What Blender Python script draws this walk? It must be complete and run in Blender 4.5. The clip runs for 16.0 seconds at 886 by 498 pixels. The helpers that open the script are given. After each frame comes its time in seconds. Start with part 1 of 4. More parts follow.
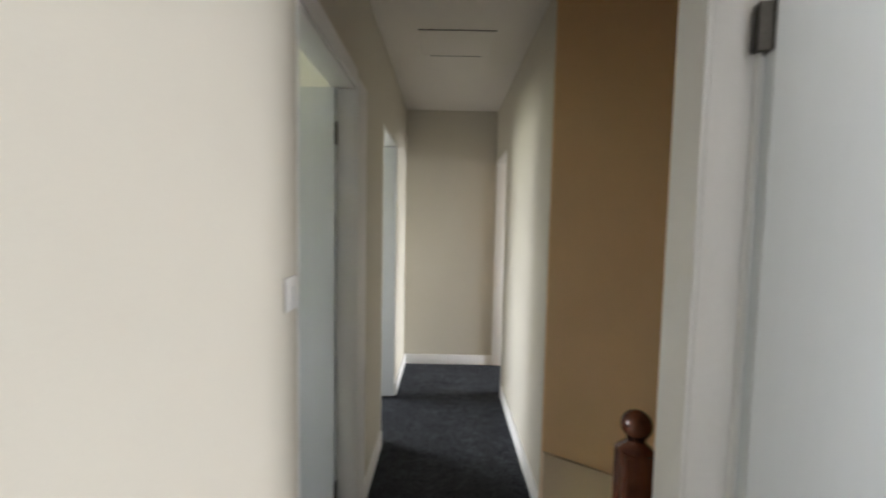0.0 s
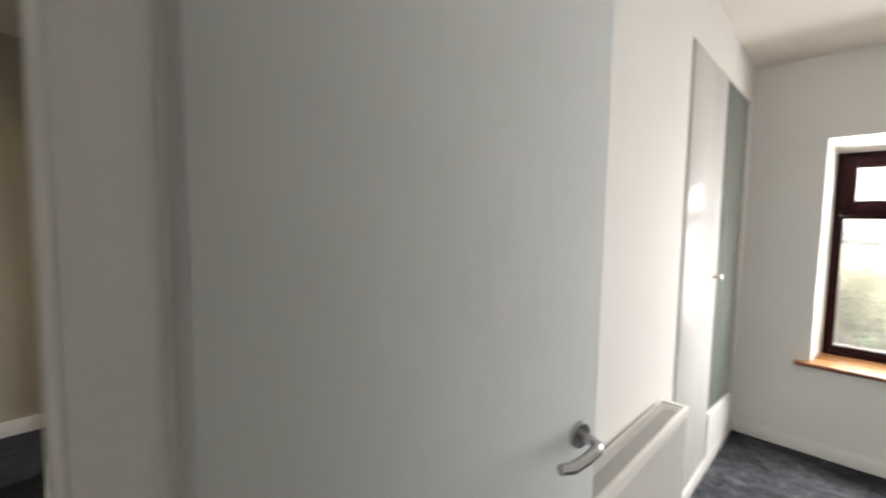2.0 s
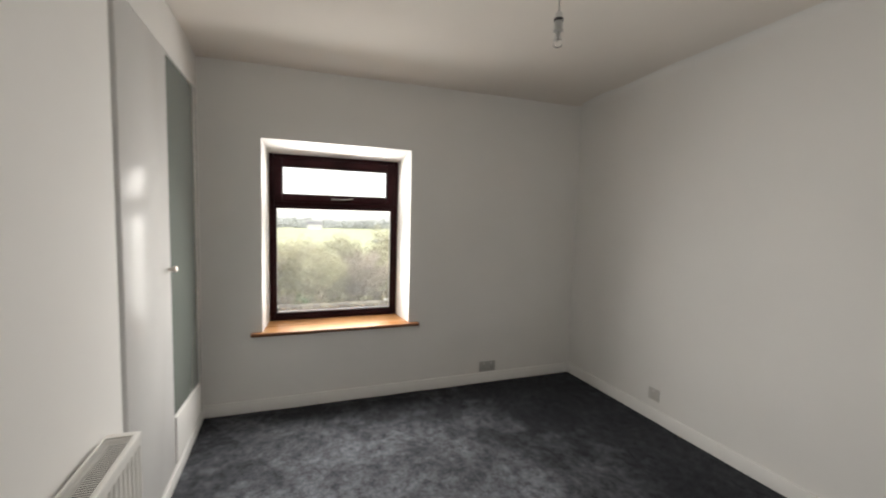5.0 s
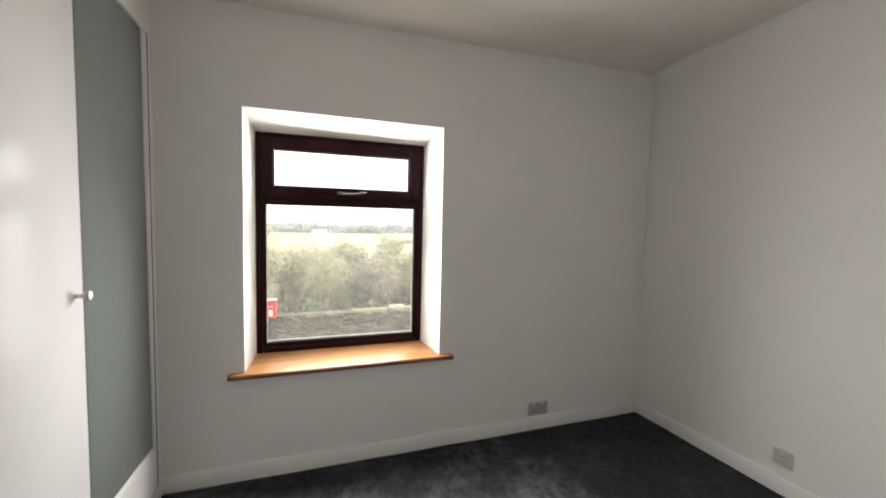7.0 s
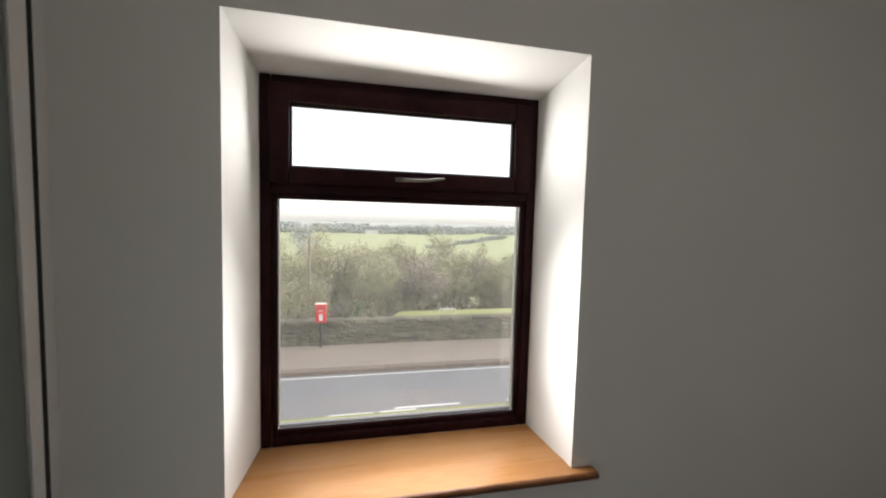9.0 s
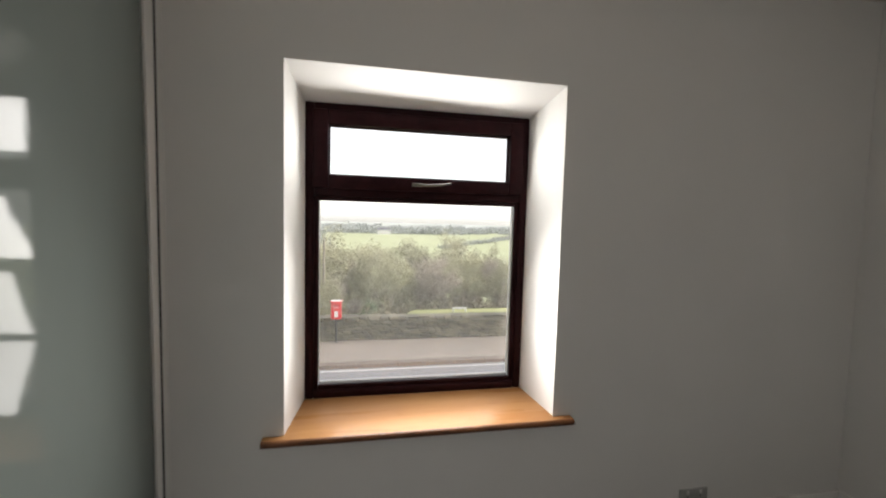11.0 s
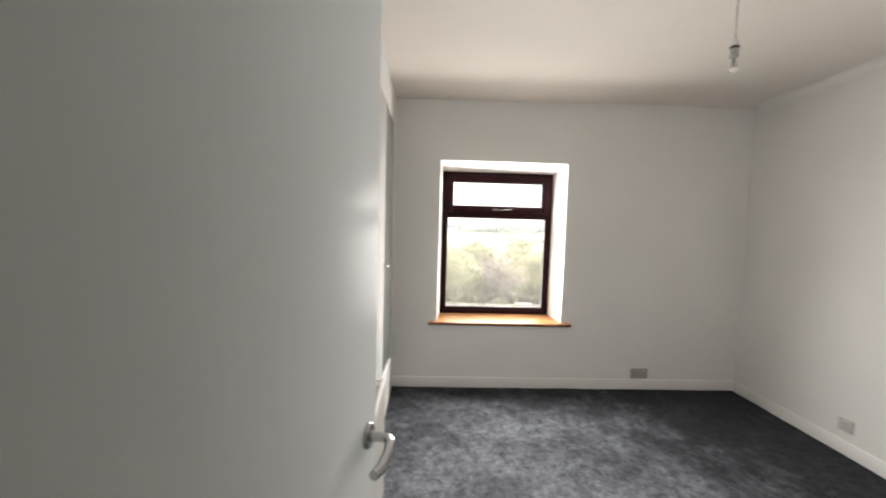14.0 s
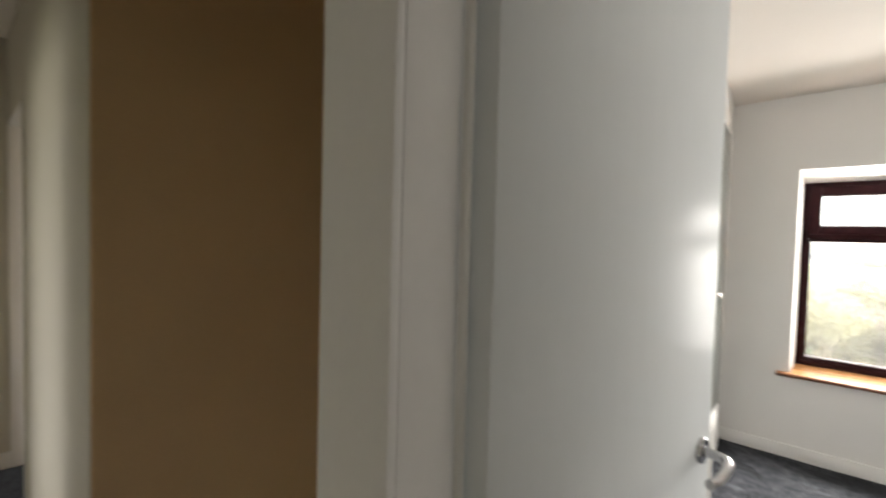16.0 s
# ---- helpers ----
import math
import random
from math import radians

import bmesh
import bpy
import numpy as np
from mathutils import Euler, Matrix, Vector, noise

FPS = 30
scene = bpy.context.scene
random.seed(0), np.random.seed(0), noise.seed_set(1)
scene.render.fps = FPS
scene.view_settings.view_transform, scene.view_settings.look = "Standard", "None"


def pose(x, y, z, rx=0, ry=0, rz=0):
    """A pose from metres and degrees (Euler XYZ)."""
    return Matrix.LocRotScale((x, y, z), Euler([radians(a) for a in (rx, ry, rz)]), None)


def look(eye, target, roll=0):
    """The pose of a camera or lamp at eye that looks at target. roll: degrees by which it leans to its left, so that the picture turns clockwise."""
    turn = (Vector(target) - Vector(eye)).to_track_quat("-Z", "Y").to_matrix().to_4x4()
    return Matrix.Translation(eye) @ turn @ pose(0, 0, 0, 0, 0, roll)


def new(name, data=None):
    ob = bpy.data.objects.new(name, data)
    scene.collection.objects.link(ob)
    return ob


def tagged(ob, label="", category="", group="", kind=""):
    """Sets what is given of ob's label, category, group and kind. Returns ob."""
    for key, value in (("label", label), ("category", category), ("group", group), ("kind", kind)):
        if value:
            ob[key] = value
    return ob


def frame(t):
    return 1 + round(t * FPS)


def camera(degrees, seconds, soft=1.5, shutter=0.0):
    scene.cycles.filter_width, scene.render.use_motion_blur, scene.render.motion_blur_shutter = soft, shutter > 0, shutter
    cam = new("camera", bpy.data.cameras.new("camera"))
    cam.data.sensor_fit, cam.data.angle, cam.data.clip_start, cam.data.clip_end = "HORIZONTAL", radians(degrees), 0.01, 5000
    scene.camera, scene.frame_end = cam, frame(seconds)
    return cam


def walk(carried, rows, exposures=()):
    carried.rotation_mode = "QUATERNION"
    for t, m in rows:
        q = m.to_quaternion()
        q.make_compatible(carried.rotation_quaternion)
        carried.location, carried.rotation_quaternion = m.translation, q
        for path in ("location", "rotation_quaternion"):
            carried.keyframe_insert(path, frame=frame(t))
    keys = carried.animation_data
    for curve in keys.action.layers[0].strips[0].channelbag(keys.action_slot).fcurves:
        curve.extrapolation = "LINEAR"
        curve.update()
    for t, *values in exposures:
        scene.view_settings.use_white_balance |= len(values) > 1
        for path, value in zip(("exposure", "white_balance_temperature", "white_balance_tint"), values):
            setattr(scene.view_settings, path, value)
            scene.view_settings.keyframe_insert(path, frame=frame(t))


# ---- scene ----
cam = camera(94.7, 16.0, soft=1.9, shutter=0.5)
PATH = [
    (0, (-3.860, -0.847, 1.418), (-3.869, 1.149, 1.288), 1.1),
    (0.3, (-3.797, -0.792, 1.421), (-3.584, 1.193, 1.294), 1.1),
    (0.6, (-3.728, -0.741, 1.418), (-3.284, 1.205, 1.296), 1.0),
    (1, (-3.645, -0.658, 1.412), (-2.885, 1.188, 1.288), 1.1),
    (1.5, (-3.491, -0.557, 1.408), (-2.388, 1.104, 1.262), 1.2),
    (2, (-3.355, -0.530, 1.423), (-1.953, 0.888, 1.274), 0.9),
    (2.5, (-3.272, -0.523, 1.430), (-1.623, 0.600, 1.282), 0.7),
    (3, (-3.211, -0.525, 1.451), (-1.380, 0.263, 1.290), 0.8),
    (3.5, (-3.162, -0.565, 1.418), (-1.212, -0.145, 1.275), 0.9),
    (4, (-3.146, -0.583, 1.425), (-1.152, -0.549, 1.273), 1.2),
    (4.5, (-3.136, -0.579, 1.422), (-1.172, -0.926, 1.270), 1.4),
    (5, (-3.112, -0.571, 1.426), (-1.244, -1.270, 1.269), 1.5),
    (5.2, (-3.108, -0.573, 1.429), (-1.262, -1.326, 1.269), 1.5),
    (7.5, (-1.969, -0.663, 1.380), (-0.073, -1.285, 1.247), 1.4),
    (8, (-1.663, -0.688, 1.391), (0.256, -1.232, 1.251), 1.5),
    (8.5, (-1.394, -0.683, 1.398), (0.543, -1.162, 1.261), 1.5),
    (9, (-1.195, -0.712, 1.397), (0.749, -1.161, 1.261), 1.5),
    (9.2, (-1.149, -0.709, 1.405), (0.793, -1.164, 1.260), 1.5),
    (11.3, (-1.748, -0.624, 1.382), (0.210, -1.003, 1.251), 1.5),
    (11.5, (-1.910, -0.592, 1.383), (0.051, -0.965, 1.256), 1.5),
    (12, (-2.300, -0.500, 1.376), (-0.337, -0.862, 1.252), 1.6),
    (12.5, (-2.639, -0.473, 1.399), (-0.673, -0.816, 1.262), 1.6),
    (13, (-2.937, -0.414, 1.402), (-0.969, -0.745, 1.274), 1.5),
    (13.5, (-3.270, -0.336, 1.418), (-1.296, -0.628, 1.284), 1.6),
    (14, (-3.433, -0.293, 1.458), (-1.441, -0.366, 1.304), 1.6),
    (14.5, (-3.498, -0.280, 1.463), (-1.519, -0.031, 1.309), 1.5),
    (15, (-3.544, -0.318, 1.461), (-1.653, 0.312, 1.308), 1.4),
    (15.5, (-3.577, -0.304, 1.450), (-1.827, 0.654, 1.307), 1.4),
    (16, (-3.605, -0.284, 1.436), (-2.059, 0.983, 1.370), 1.5),
]

# exposure and white balance of the clip's camera along the way
EXPOSURES = [(0.0, 4.1, 6180, 10.1), (0.5, 3.95, 6350, 10.4), (1.0, 3.75, 6550, 10.7), (1.5, 3.42, 6640, 10.5), (2.0, 3.03, 6700, 10.3),
             (2.5, 2.57, 6780, 10.3), (3.5, 2.28, 6840, 10.3), (4.5, 2.2, 6860, 10.3), (5.0, 2.2, 6840, 10.3), (7.5, 2.36, 6690, 10.4),
             (8.0, 2.12, 6600, 10.4), (8.5, 1.88, 6580, 10.4), (9.0, 1.5, 6720, 10.6), (11.5, 1.77, 6760, 10.5), (12.5, 2.1, 6740, 10.6), (13.5, 2.46, 6770, 10.6),
             (14.0, 2.85, 6770, 10.5), (14.5, 3.05, 6770, 10.5), (15.5, 3.15, 6800, 10.4), (16.0, 3.25, 6800, 10.3)]
walk(cam, [(t, look(eye, target, roll)) for t, eye, target, roll in PATH], EXPOSURES)

# ---- sky and sun: bright overcast day ----
world = bpy.data.worlds.new("sky")
scene.world = world
world.use_nodes = True
wn, wl = world.node_tree.nodes, world.node_tree.links
sky = wn.new("ShaderNodeTexSky")
sky.sky_type, sky.sun_disc = "NISHITA", False
sky.sun_elevation, sky.sun_rotation = radians(48), radians(200)
sky.air_density, sky.dust_density, sky.ozone_density = 1.0, 1.0, 1.0
veil = wn.new("ShaderNodeHueSaturation")
veil.inputs["Saturation"].default_value = 0.22
wl.new(sky.outputs[0], veil.inputs["Color"])
wl.new(veil.outputs[0], wn["Background"].inputs["Color"])
wn["Background"].inputs["Strength"].default_value = 0.12
sun = new("sun", bpy.data.lights.new("sun", "SUN"))
sun.data.energy, sun.data.angle, sun.data.color = 0.9, radians(25), (1.0, 0.96, 0.9)
sun.matrix_world = look((0, 0, 0), (0.23, 0.63, -0.75))


def window_light(name, watts, width, height, eye, way, spread=164):
    """The sky's light as it comes in through a window opening."""
    lamp = bpy.data.lights.new(name, "AREA")
    lamp.shape, lamp.size, lamp.size_y, lamp.energy = "RECTANGLE", width, height, watts
    lamp.color = (1.0, 0.99, 0.975)
    lamp.spread = radians(spread)
    new(name, lamp).matrix_world = look(eye, Vector(eye) + Vector(way))


# the sky's light falls in at a slant, the light off the road and pavement comes in from below
window_light("bedroom_top_light", 2.0, 0.80, 0.19, (0.245, -0.912, 1.690), (-1, -0.06, -0.12), 180)
for zz, watts, rise in ((0.765, 1.2, 0.35), (1.04, 1.8, -0.35), (1.315, 2.4, -0.55)):
    window_light("bedroom_window_light", watts, 0.72, 0.26, (0.232, -0.912, zz), (-1, -0.08, rise), 140)
window_light("far_room_window_light", 2.7, 1.5, 1.1, (0.02, 2.7, 1.45), (-1, 0, -0.36), 90)
window_light("side_room_window_light", 0.35, 1.4, 1.2, (-6.85, 0.15, 1.45), (1, 0, -0.3), 150)
window_light("end_room_window_light", 2.2, 1.3, 1.2, (-6.83, 2.9, 1.45), (1, -0.1, -0.42), 100)


# ---- materials ----
def material(name, color, rough=0.5, metal=0.0, vary=0.06, scale=6.0, grain=90.0, bump=0.15, depth=0.001,
             stretch=(1, 1, 1), coat=0.0, second=None, object_vary=0.0, spec=0.5):
    """A surface with large soft variation, fine grain and fine relief."""
    m = bpy.data.materials.new(name)
    m.use_nodes = True
    n, l = m.node_tree.nodes, m.node_tree.links
    b = n["Principled BSDF"]
    b.inputs["Metallic"].default_value = metal
    b.inputs["Coat Weight"].default_value = coat
    b.inputs["Coat Roughness"].default_value = 0.08
    b.inputs["Specular IOR Level"].default_value = spec
    co = n.new("ShaderNodeTexCoord")
    mp = n.new("ShaderNodeMapping")
    mp.inputs["Scale"].default_value = stretch
    l.new(co.outputs["Object"], mp.inputs["Vector"])
    big = n.new("ShaderNodeTexNoise")
    big.inputs["Scale"].default_value, big.inputs["Detail"].default_value = scale, 4
    fine = n.new("ShaderNodeTexNoise")
    fine.inputs["Scale"].default_value, fine.inputs["Detail"].default_value = grain, 3
    for t in (big, fine):
        l.new(mp.outputs[0], t.inputs["Vector"])
    add = n.new("ShaderNodeMath")
    add.operation = "MULTIPLY_ADD"
    add.inputs[1].default_value = 0.35
    l.new(fine.outputs["Fac"], add.inputs[0])
    half = n.new("ShaderNodeMath")
    half.operation = "MULTIPLY"
    half.inputs[1].default_value = 0.65
    l.new(big.outputs["Fac"], half.inputs[0])
    l.new(half.outputs[0], add.inputs[2])
    ramp = n.new("ShaderNodeValToRGB")
    c2 = second or [c * (1 - 2.2 * vary) for c in color]
    c1 = color if second else [min(1, c * (1 + vary)) for c in color]
    ramp.color_ramp.elements[0].position, ramp.color_ramp.elements[1].position = 0.3, 0.7
    ramp.color_ramp.elements[0].color, ramp.color_ramp.elements[1].color = (*c2, 1), (*c1, 1)
    l.new(add.outputs[0], ramp.inputs[0])
    out = ramp.outputs[0]
    if object_vary:
        info = n.new("ShaderNodeObjectInfo")
        rng = n.new("ShaderNodeMapRange")
        rng.inputs["To Min"].default_value, rng.inputs["To Max"].default_value = 1 - object_vary, 1 + object_vary
        l.new(info.outputs["Random"], rng.inputs["Value"])
        hsv = n.new("ShaderNodeHueSaturation")
        l.new(rng.outputs[0], hsv.inputs["Value"])
        l.new(out, hsv.inputs["Color"])
        out = hsv.outputs[0]
    l.new(out, b.inputs["Base Color"])
    rr = n.new("ShaderNodeMapRange")
    rr.inputs["To Min"].default_value, rr.inputs["To Max"].default_value = rough * 0.88, min(1, rough * 1.12)
    l.new(big.outputs["Fac"], rr.inputs["Value"])
    l.new(rr.outputs[0], b.inputs["Roughness"])
    bp = n.new("ShaderNodeBump")
    bp.inputs["Strength"].default_value, bp.inputs["Distance"].default_value = bump, depth
    l.new(add.outputs[0], bp.inputs["Height"])
    l.new(bp.outputs[0], b.inputs["Normal"])
    return m


WALL = material("bedroom_wall_paint", (0.83, 0.82, 0.80), 0.8, vary=0.015, scale=2.2, grain=260, bump=0.25, depth=0.0008, spec=0.06)
CREAM = material("landing_wall_paint", (0.64, 0.60, 0.515), 0.8, vary=0.02, scale=2.0, grain=240, bump=0.25, depth=0.0008, spec=0.06)
TAN = material("stairwell_wall_paint", (0.74, 0.515, 0.30), 0.8, vary=0.04, scale=2.5, grain=240, bump=0.25, depth=0.0008, spec=0.06)
CEIL = material("ceiling_paint", (0.81, 0.765, 0.715), 0.85, vary=0.02, scale=1.8, grain=160, bump=0.3, depth=0.001, spec=0.06)
GLOSSW = material("white_woodwork_paint", (0.89, 0.88, 0.86), 0.35, vary=0.015, scale=3, grain=60, bump=0.08, depth=0.0006, spec=0.05)
CUPW = material("cupboard_white_paint", (0.68, 0.675, 0.665), 0.22, vary=0.015, scale=2, grain=14, bump=0.01, depth=0.0004, spec=0.02)
DOORW = material("white_door_paint", (0.745, 0.778, 0.79), 0.34, vary=0.014, scale=2.5, grain=45, bump=0.03, depth=0.0005,
                 stretch=(1, 1, 0.15), spec=0.0012)
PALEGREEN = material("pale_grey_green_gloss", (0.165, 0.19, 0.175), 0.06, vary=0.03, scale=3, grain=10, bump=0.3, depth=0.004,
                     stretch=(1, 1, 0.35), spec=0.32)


def carpet_material():
    """Cut-pile carpet: brushed patches, tuft clumps and fine fibre, window glare put into the colour."""
    m = bpy.data.materials.new("charcoal_carpet")
    m.use_nodes = True
    n, l = m.node_tree.nodes, m.node_tree.links
    b = n["Principled BSDF"]
    b.inputs["Roughness"].default_value = 0.85
    b.inputs["Specular IOR Level"].default_value = 0.08
    b.inputs["Sheen Weight"].default_value = 0.04
    b.inputs["Sheen Roughness"].default_value = 0.45
    b.inputs["Sheen Tint"].default_value = (0.75, 0.8, 0.9, 1)
    co = n.new("ShaderNodeTexCoord")
    layers = []
    for size, detail, rough in ((1.8, 9, 0.74), (17.0, 9, 0.76), (170.0, 5, 0.75)):
        t = n.new("ShaderNodeTexNoise")
        t.inputs["Scale"].default_value, t.inputs["Detail"].default_value, t.inputs["Roughness"].default_value = size, detail, rough
        l.new(co.outputs["Object"], t.inputs["Vector"])
        layers.append(t.outputs["Fac"])
    patch = n.new("ShaderNodeMapRange")
    patch.inputs["From Min"].default_value, patch.inputs["From Max"].default_value = 0.43, 0.62
    patch.inputs["To Min"].default_value, patch.inputs["To Max"].default_value = 0.5, 1.0
    l.new(layers[0], patch.inputs["Value"])
    tuft = n.new("ShaderNodeMapRange")
    tuft.inputs["From Min"].default_value, tuft.inputs["From Max"].default_value = 0.28, 0.70
    l.new(layers[1], tuft.inputs["Value"])
    # brushed-up pile and window glare beside the cupboard, painted as one lighter area
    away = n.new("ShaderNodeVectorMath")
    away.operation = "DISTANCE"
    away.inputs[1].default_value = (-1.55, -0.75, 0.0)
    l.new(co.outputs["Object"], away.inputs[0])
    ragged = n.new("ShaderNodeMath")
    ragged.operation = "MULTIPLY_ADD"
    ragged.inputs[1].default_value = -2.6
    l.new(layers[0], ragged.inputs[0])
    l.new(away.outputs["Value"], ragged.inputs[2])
    brushed_and_lit = n.new("ShaderNodeMapRange")
    brushed_and_lit.inputs["From Min"].default_value, brushed_and_lit.inputs["From Max"].default_value = -0.85, 0.40
    brushed_and_lit.inputs["To Min"].default_value, brushed_and_lit.inputs["To Max"].default_value = 1.0, 0.17
    l.new(ragged.outputs[0], brushed_and_lit.inputs["Value"])
    nap_and_light = n.new("ShaderNodeMath")
    nap_and_light.operation = "MULTIPLY"
    l.new(patch.outputs[0], nap_and_light.inputs[0])
    l.new(brushed_and_lit.outputs[0], nap_and_light.inputs[1])
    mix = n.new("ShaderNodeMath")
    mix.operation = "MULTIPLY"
    l.new(nap_and_light.outputs[0], mix.inputs[0])
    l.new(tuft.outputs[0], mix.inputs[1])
    fib = n.new("ShaderNodeMath")
    fib.operation = "MULTIPLY_ADD"
    fib.inputs[1].default_value = 0.62
    l.new(layers[2], fib.inputs[0])
    l.new(mix.outputs[0], fib.inputs[2])
    ramp = n.new("ShaderNodeValToRGB")
    ramp.color_ramp.elements[0].position, ramp.color_ramp.elements[1].position = 0.29, 0.95
    ramp.color_ramp.elements[0].color = (0.0035, 0.0042, 0.006, 1)
    ramp.color_ramp.elements[1].color = (0.255, 0.268, 0.30, 1)
    l.new(fib.outputs[0], ramp.inputs[0])
    l.new(ramp.outputs[0], b.inputs["Base Color"])
    bp = n.new("ShaderNodeBump")
    bp.inputs["Strength"].default_value, bp.inputs["Distance"].default_value = 0.8, 0.012
    l.new(fib.outputs[0], bp.inputs["Height"])
    l.new(bp.outputs[0], b.inputs["Normal"])
    return m


CARPET = carpet_material()
UPVC = material("dark_brown_upvc", (0.034, 0.012, 0.014), 0.3, vary=0.25, scale=5, grain=40, bump=0.15, depth=0.0006, spec=0.05)
PINE = material("varnished_pine", (0.44, 0.235, 0.10), 0.28, scale=3.0, grain=26, bump=0.08, depth=0.0005,
                second=(0.34, 0.155, 0.06), stretch=(6, 0.6, 3), spec=0.10)
PINEEDGE = material("worn_stained_pine_edge", (0.20, 0.075, 0.028), 0.35, vary=0.3, scale=14, grain=60, bump=0.2, stretch=(3, 1, 3))
CHROME = material("satin_chrome", (0.50, 0.50, 0.51), 0.24, metal=1.0, vary=0.03, scale=30, grain=200, bump=0.03)
STEEL = material("dull_hinge_steel", (0.26, 0.25, 0.235), 0.42, metal=1.0, vary=0.1, scale=40, grain=200, bump=0.1)
HINGE = material("tarnished_hinge_steel", (0.10, 0.095, 0.085), 0.45, metal=0.9, vary=0.15, scale=40, grain=200, bump=0.15)
BRASS = material("worn_nickel", (0.55, 0.51, 0.46), 0.35, metal=1.0, vary=0.15, scale=60, grain=200)
RADW = material("radiator_enamel", (0.80, 0.79, 0.76), 0.3, vary=0.012, scale=4, grain=50, bump=0.04, spec=0.08)
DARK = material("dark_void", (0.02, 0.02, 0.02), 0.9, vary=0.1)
PLASTIC = material("white_plastic", (0.72, 0.71, 0.69), 0.35, vary=0.02, scale=20, grain=120, bump=0.05)
PALEPL = material("greyed_white_plastic", (0.58, 0.57, 0.545), 0.4, vary=0.03, scale=20, grain=120, bump=0.05)
GREYPL = material("grey_plastic", (0.42, 0.42, 0.41), 0.45, vary=0.04, scale=20, grain=120, bump=0.05)
MAHOG = material("dark_mahogany", (0.15, 0.045, 0.018), 0.22, scale=9, grain=40, bump=0.1, second=(0.06, 0.014, 0.006),
                 stretch=(3, 3, 0.5), coat=0.3)
SKIRTPINK = material("stair_string_paint", (0.62, 0.49, 0.37), 0.5, vary=0.03, scale=3, grain=90)
RENDER = material("house_render", (0.42, 0.40, 0.37), 0.9, vary=0.1, scale=3, grain=120, bump=0.5, depth=0.004)
ASPHALT = material("damp_asphalt", (0.185, 0.185, 0.195), 0.42, scale=0.8, grain=45, bump=0.2, depth=0.004, second=(0.14, 0.14, 0.15))
PAVE = material("pavement_tarmac", (0.27, 0.225, 0.19), 0.7, scale=0.7, grain=50, bump=0.3, depth=0.004, second=(0.20, 0.168, 0.145))
KERB = material("kerb_stone", (0.18, 0.135, 0.11), 0.85, vary=0.15, scale=3, grain=60, bump=0.4, depth=0.004, object_vary=0.12)
LINE = material("road_paint", (0.72, 0.72, 0.70), 0.6, vary=0.12, scale=8, grain=70, bump=0.2)
STONE = material("dry_stone", (0.165, 0.130, 0.10), 0.92, scale=2.2, grain=22, bump=0.7, depth=0.02, second=(0.07, 0.072, 0.045),
                 object_vary=0.5)
MORTAR = material("wall_core", (0.06, 0.055, 0.048), 0.95, vary=0.2, scale=5, grain=40, bump=0.5, depth=0.01)
GRASS = material("rough_grass", (0.34, 0.34, 0.13), 0.95, scale=0.35, grain=3, bump=0.5, depth=0.05, second=(0.24, 0.26, 0.09))
SCRUB = material("scrubby_ground", (0.27, 0.23, 0.14), 0.95, scale=0.4, grain=3, bump=0.5, depth=0.05, second=(0.18, 0.16, 0.10))
FIELD = material("hill_pasture", (0.40, 0.415, 0.25), 0.95, scale=0.02, grain=0.4, bump=0.2, depth=0.1, second=(0.34, 0.37, 0.20))
BARK = material("tree_bark", (0.26, 0.225, 0.18), 0.95, vary=0.25, scale=3, grain=30, bump=0.5, depth=0.02, object_vary=0.2)
TWIG = material("budding_twigs", (0.44, 0.42, 0.28), 0.95, vary=0.25, scale=0.6, grain=4, object_vary=0.3, spec=0.1)
TWIGB = material("bare_brown_twigs", (0.41, 0.355, 0.30), 0.95, vary=0.25, scale=0.6, grain=4, object_vary=0.25, spec=0.1)
TWIGG = material("dark_green_foliage", (0.16, 0.21, 0.12), 0.9, vary=0.25, scale=0.6, grain=4, object_vary=0.25, spec=0.1)
# far moor: the pale grey of distance haze is put into its colour
HAZED_MOOR = material("hazed_far_moor", (0.46, 0.47, 0.44), 0.95, scale=0.01, grain=0.1, bump=0.1, depth=0.1, second=(0.40, 0.42, 0.38))
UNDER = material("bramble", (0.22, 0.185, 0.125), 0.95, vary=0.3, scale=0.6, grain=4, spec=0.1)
# far woods: lightened so their colour carries the haze of distance
HAZED_FARTREE = material("hazed_far_woodland", (0.38, 0.40, 0.38), 0.95, vary=0.2, scale=0.05, grain=0.6, spec=0.1)
REDBOX = material("postbox_red_enamel", (0.62, 0.025, 0.03), 0.3, vary=0.04, scale=6, grain=60, bump=0.05)
BLACK = material("black_paint", (0.025, 0.025, 0.027), 0.4, vary=0.1, scale=10, grain=80)
SLATE = material("slate_roof", (0.16, 0.16, 0.17), 0.8, vary=0.15, scale=0.8, grain=6)
WHITEWASH = material("whitewashed_wall", (0.72, 0.71, 0.68), 0.85, vary=0.05, scale=0.6, grain=5)


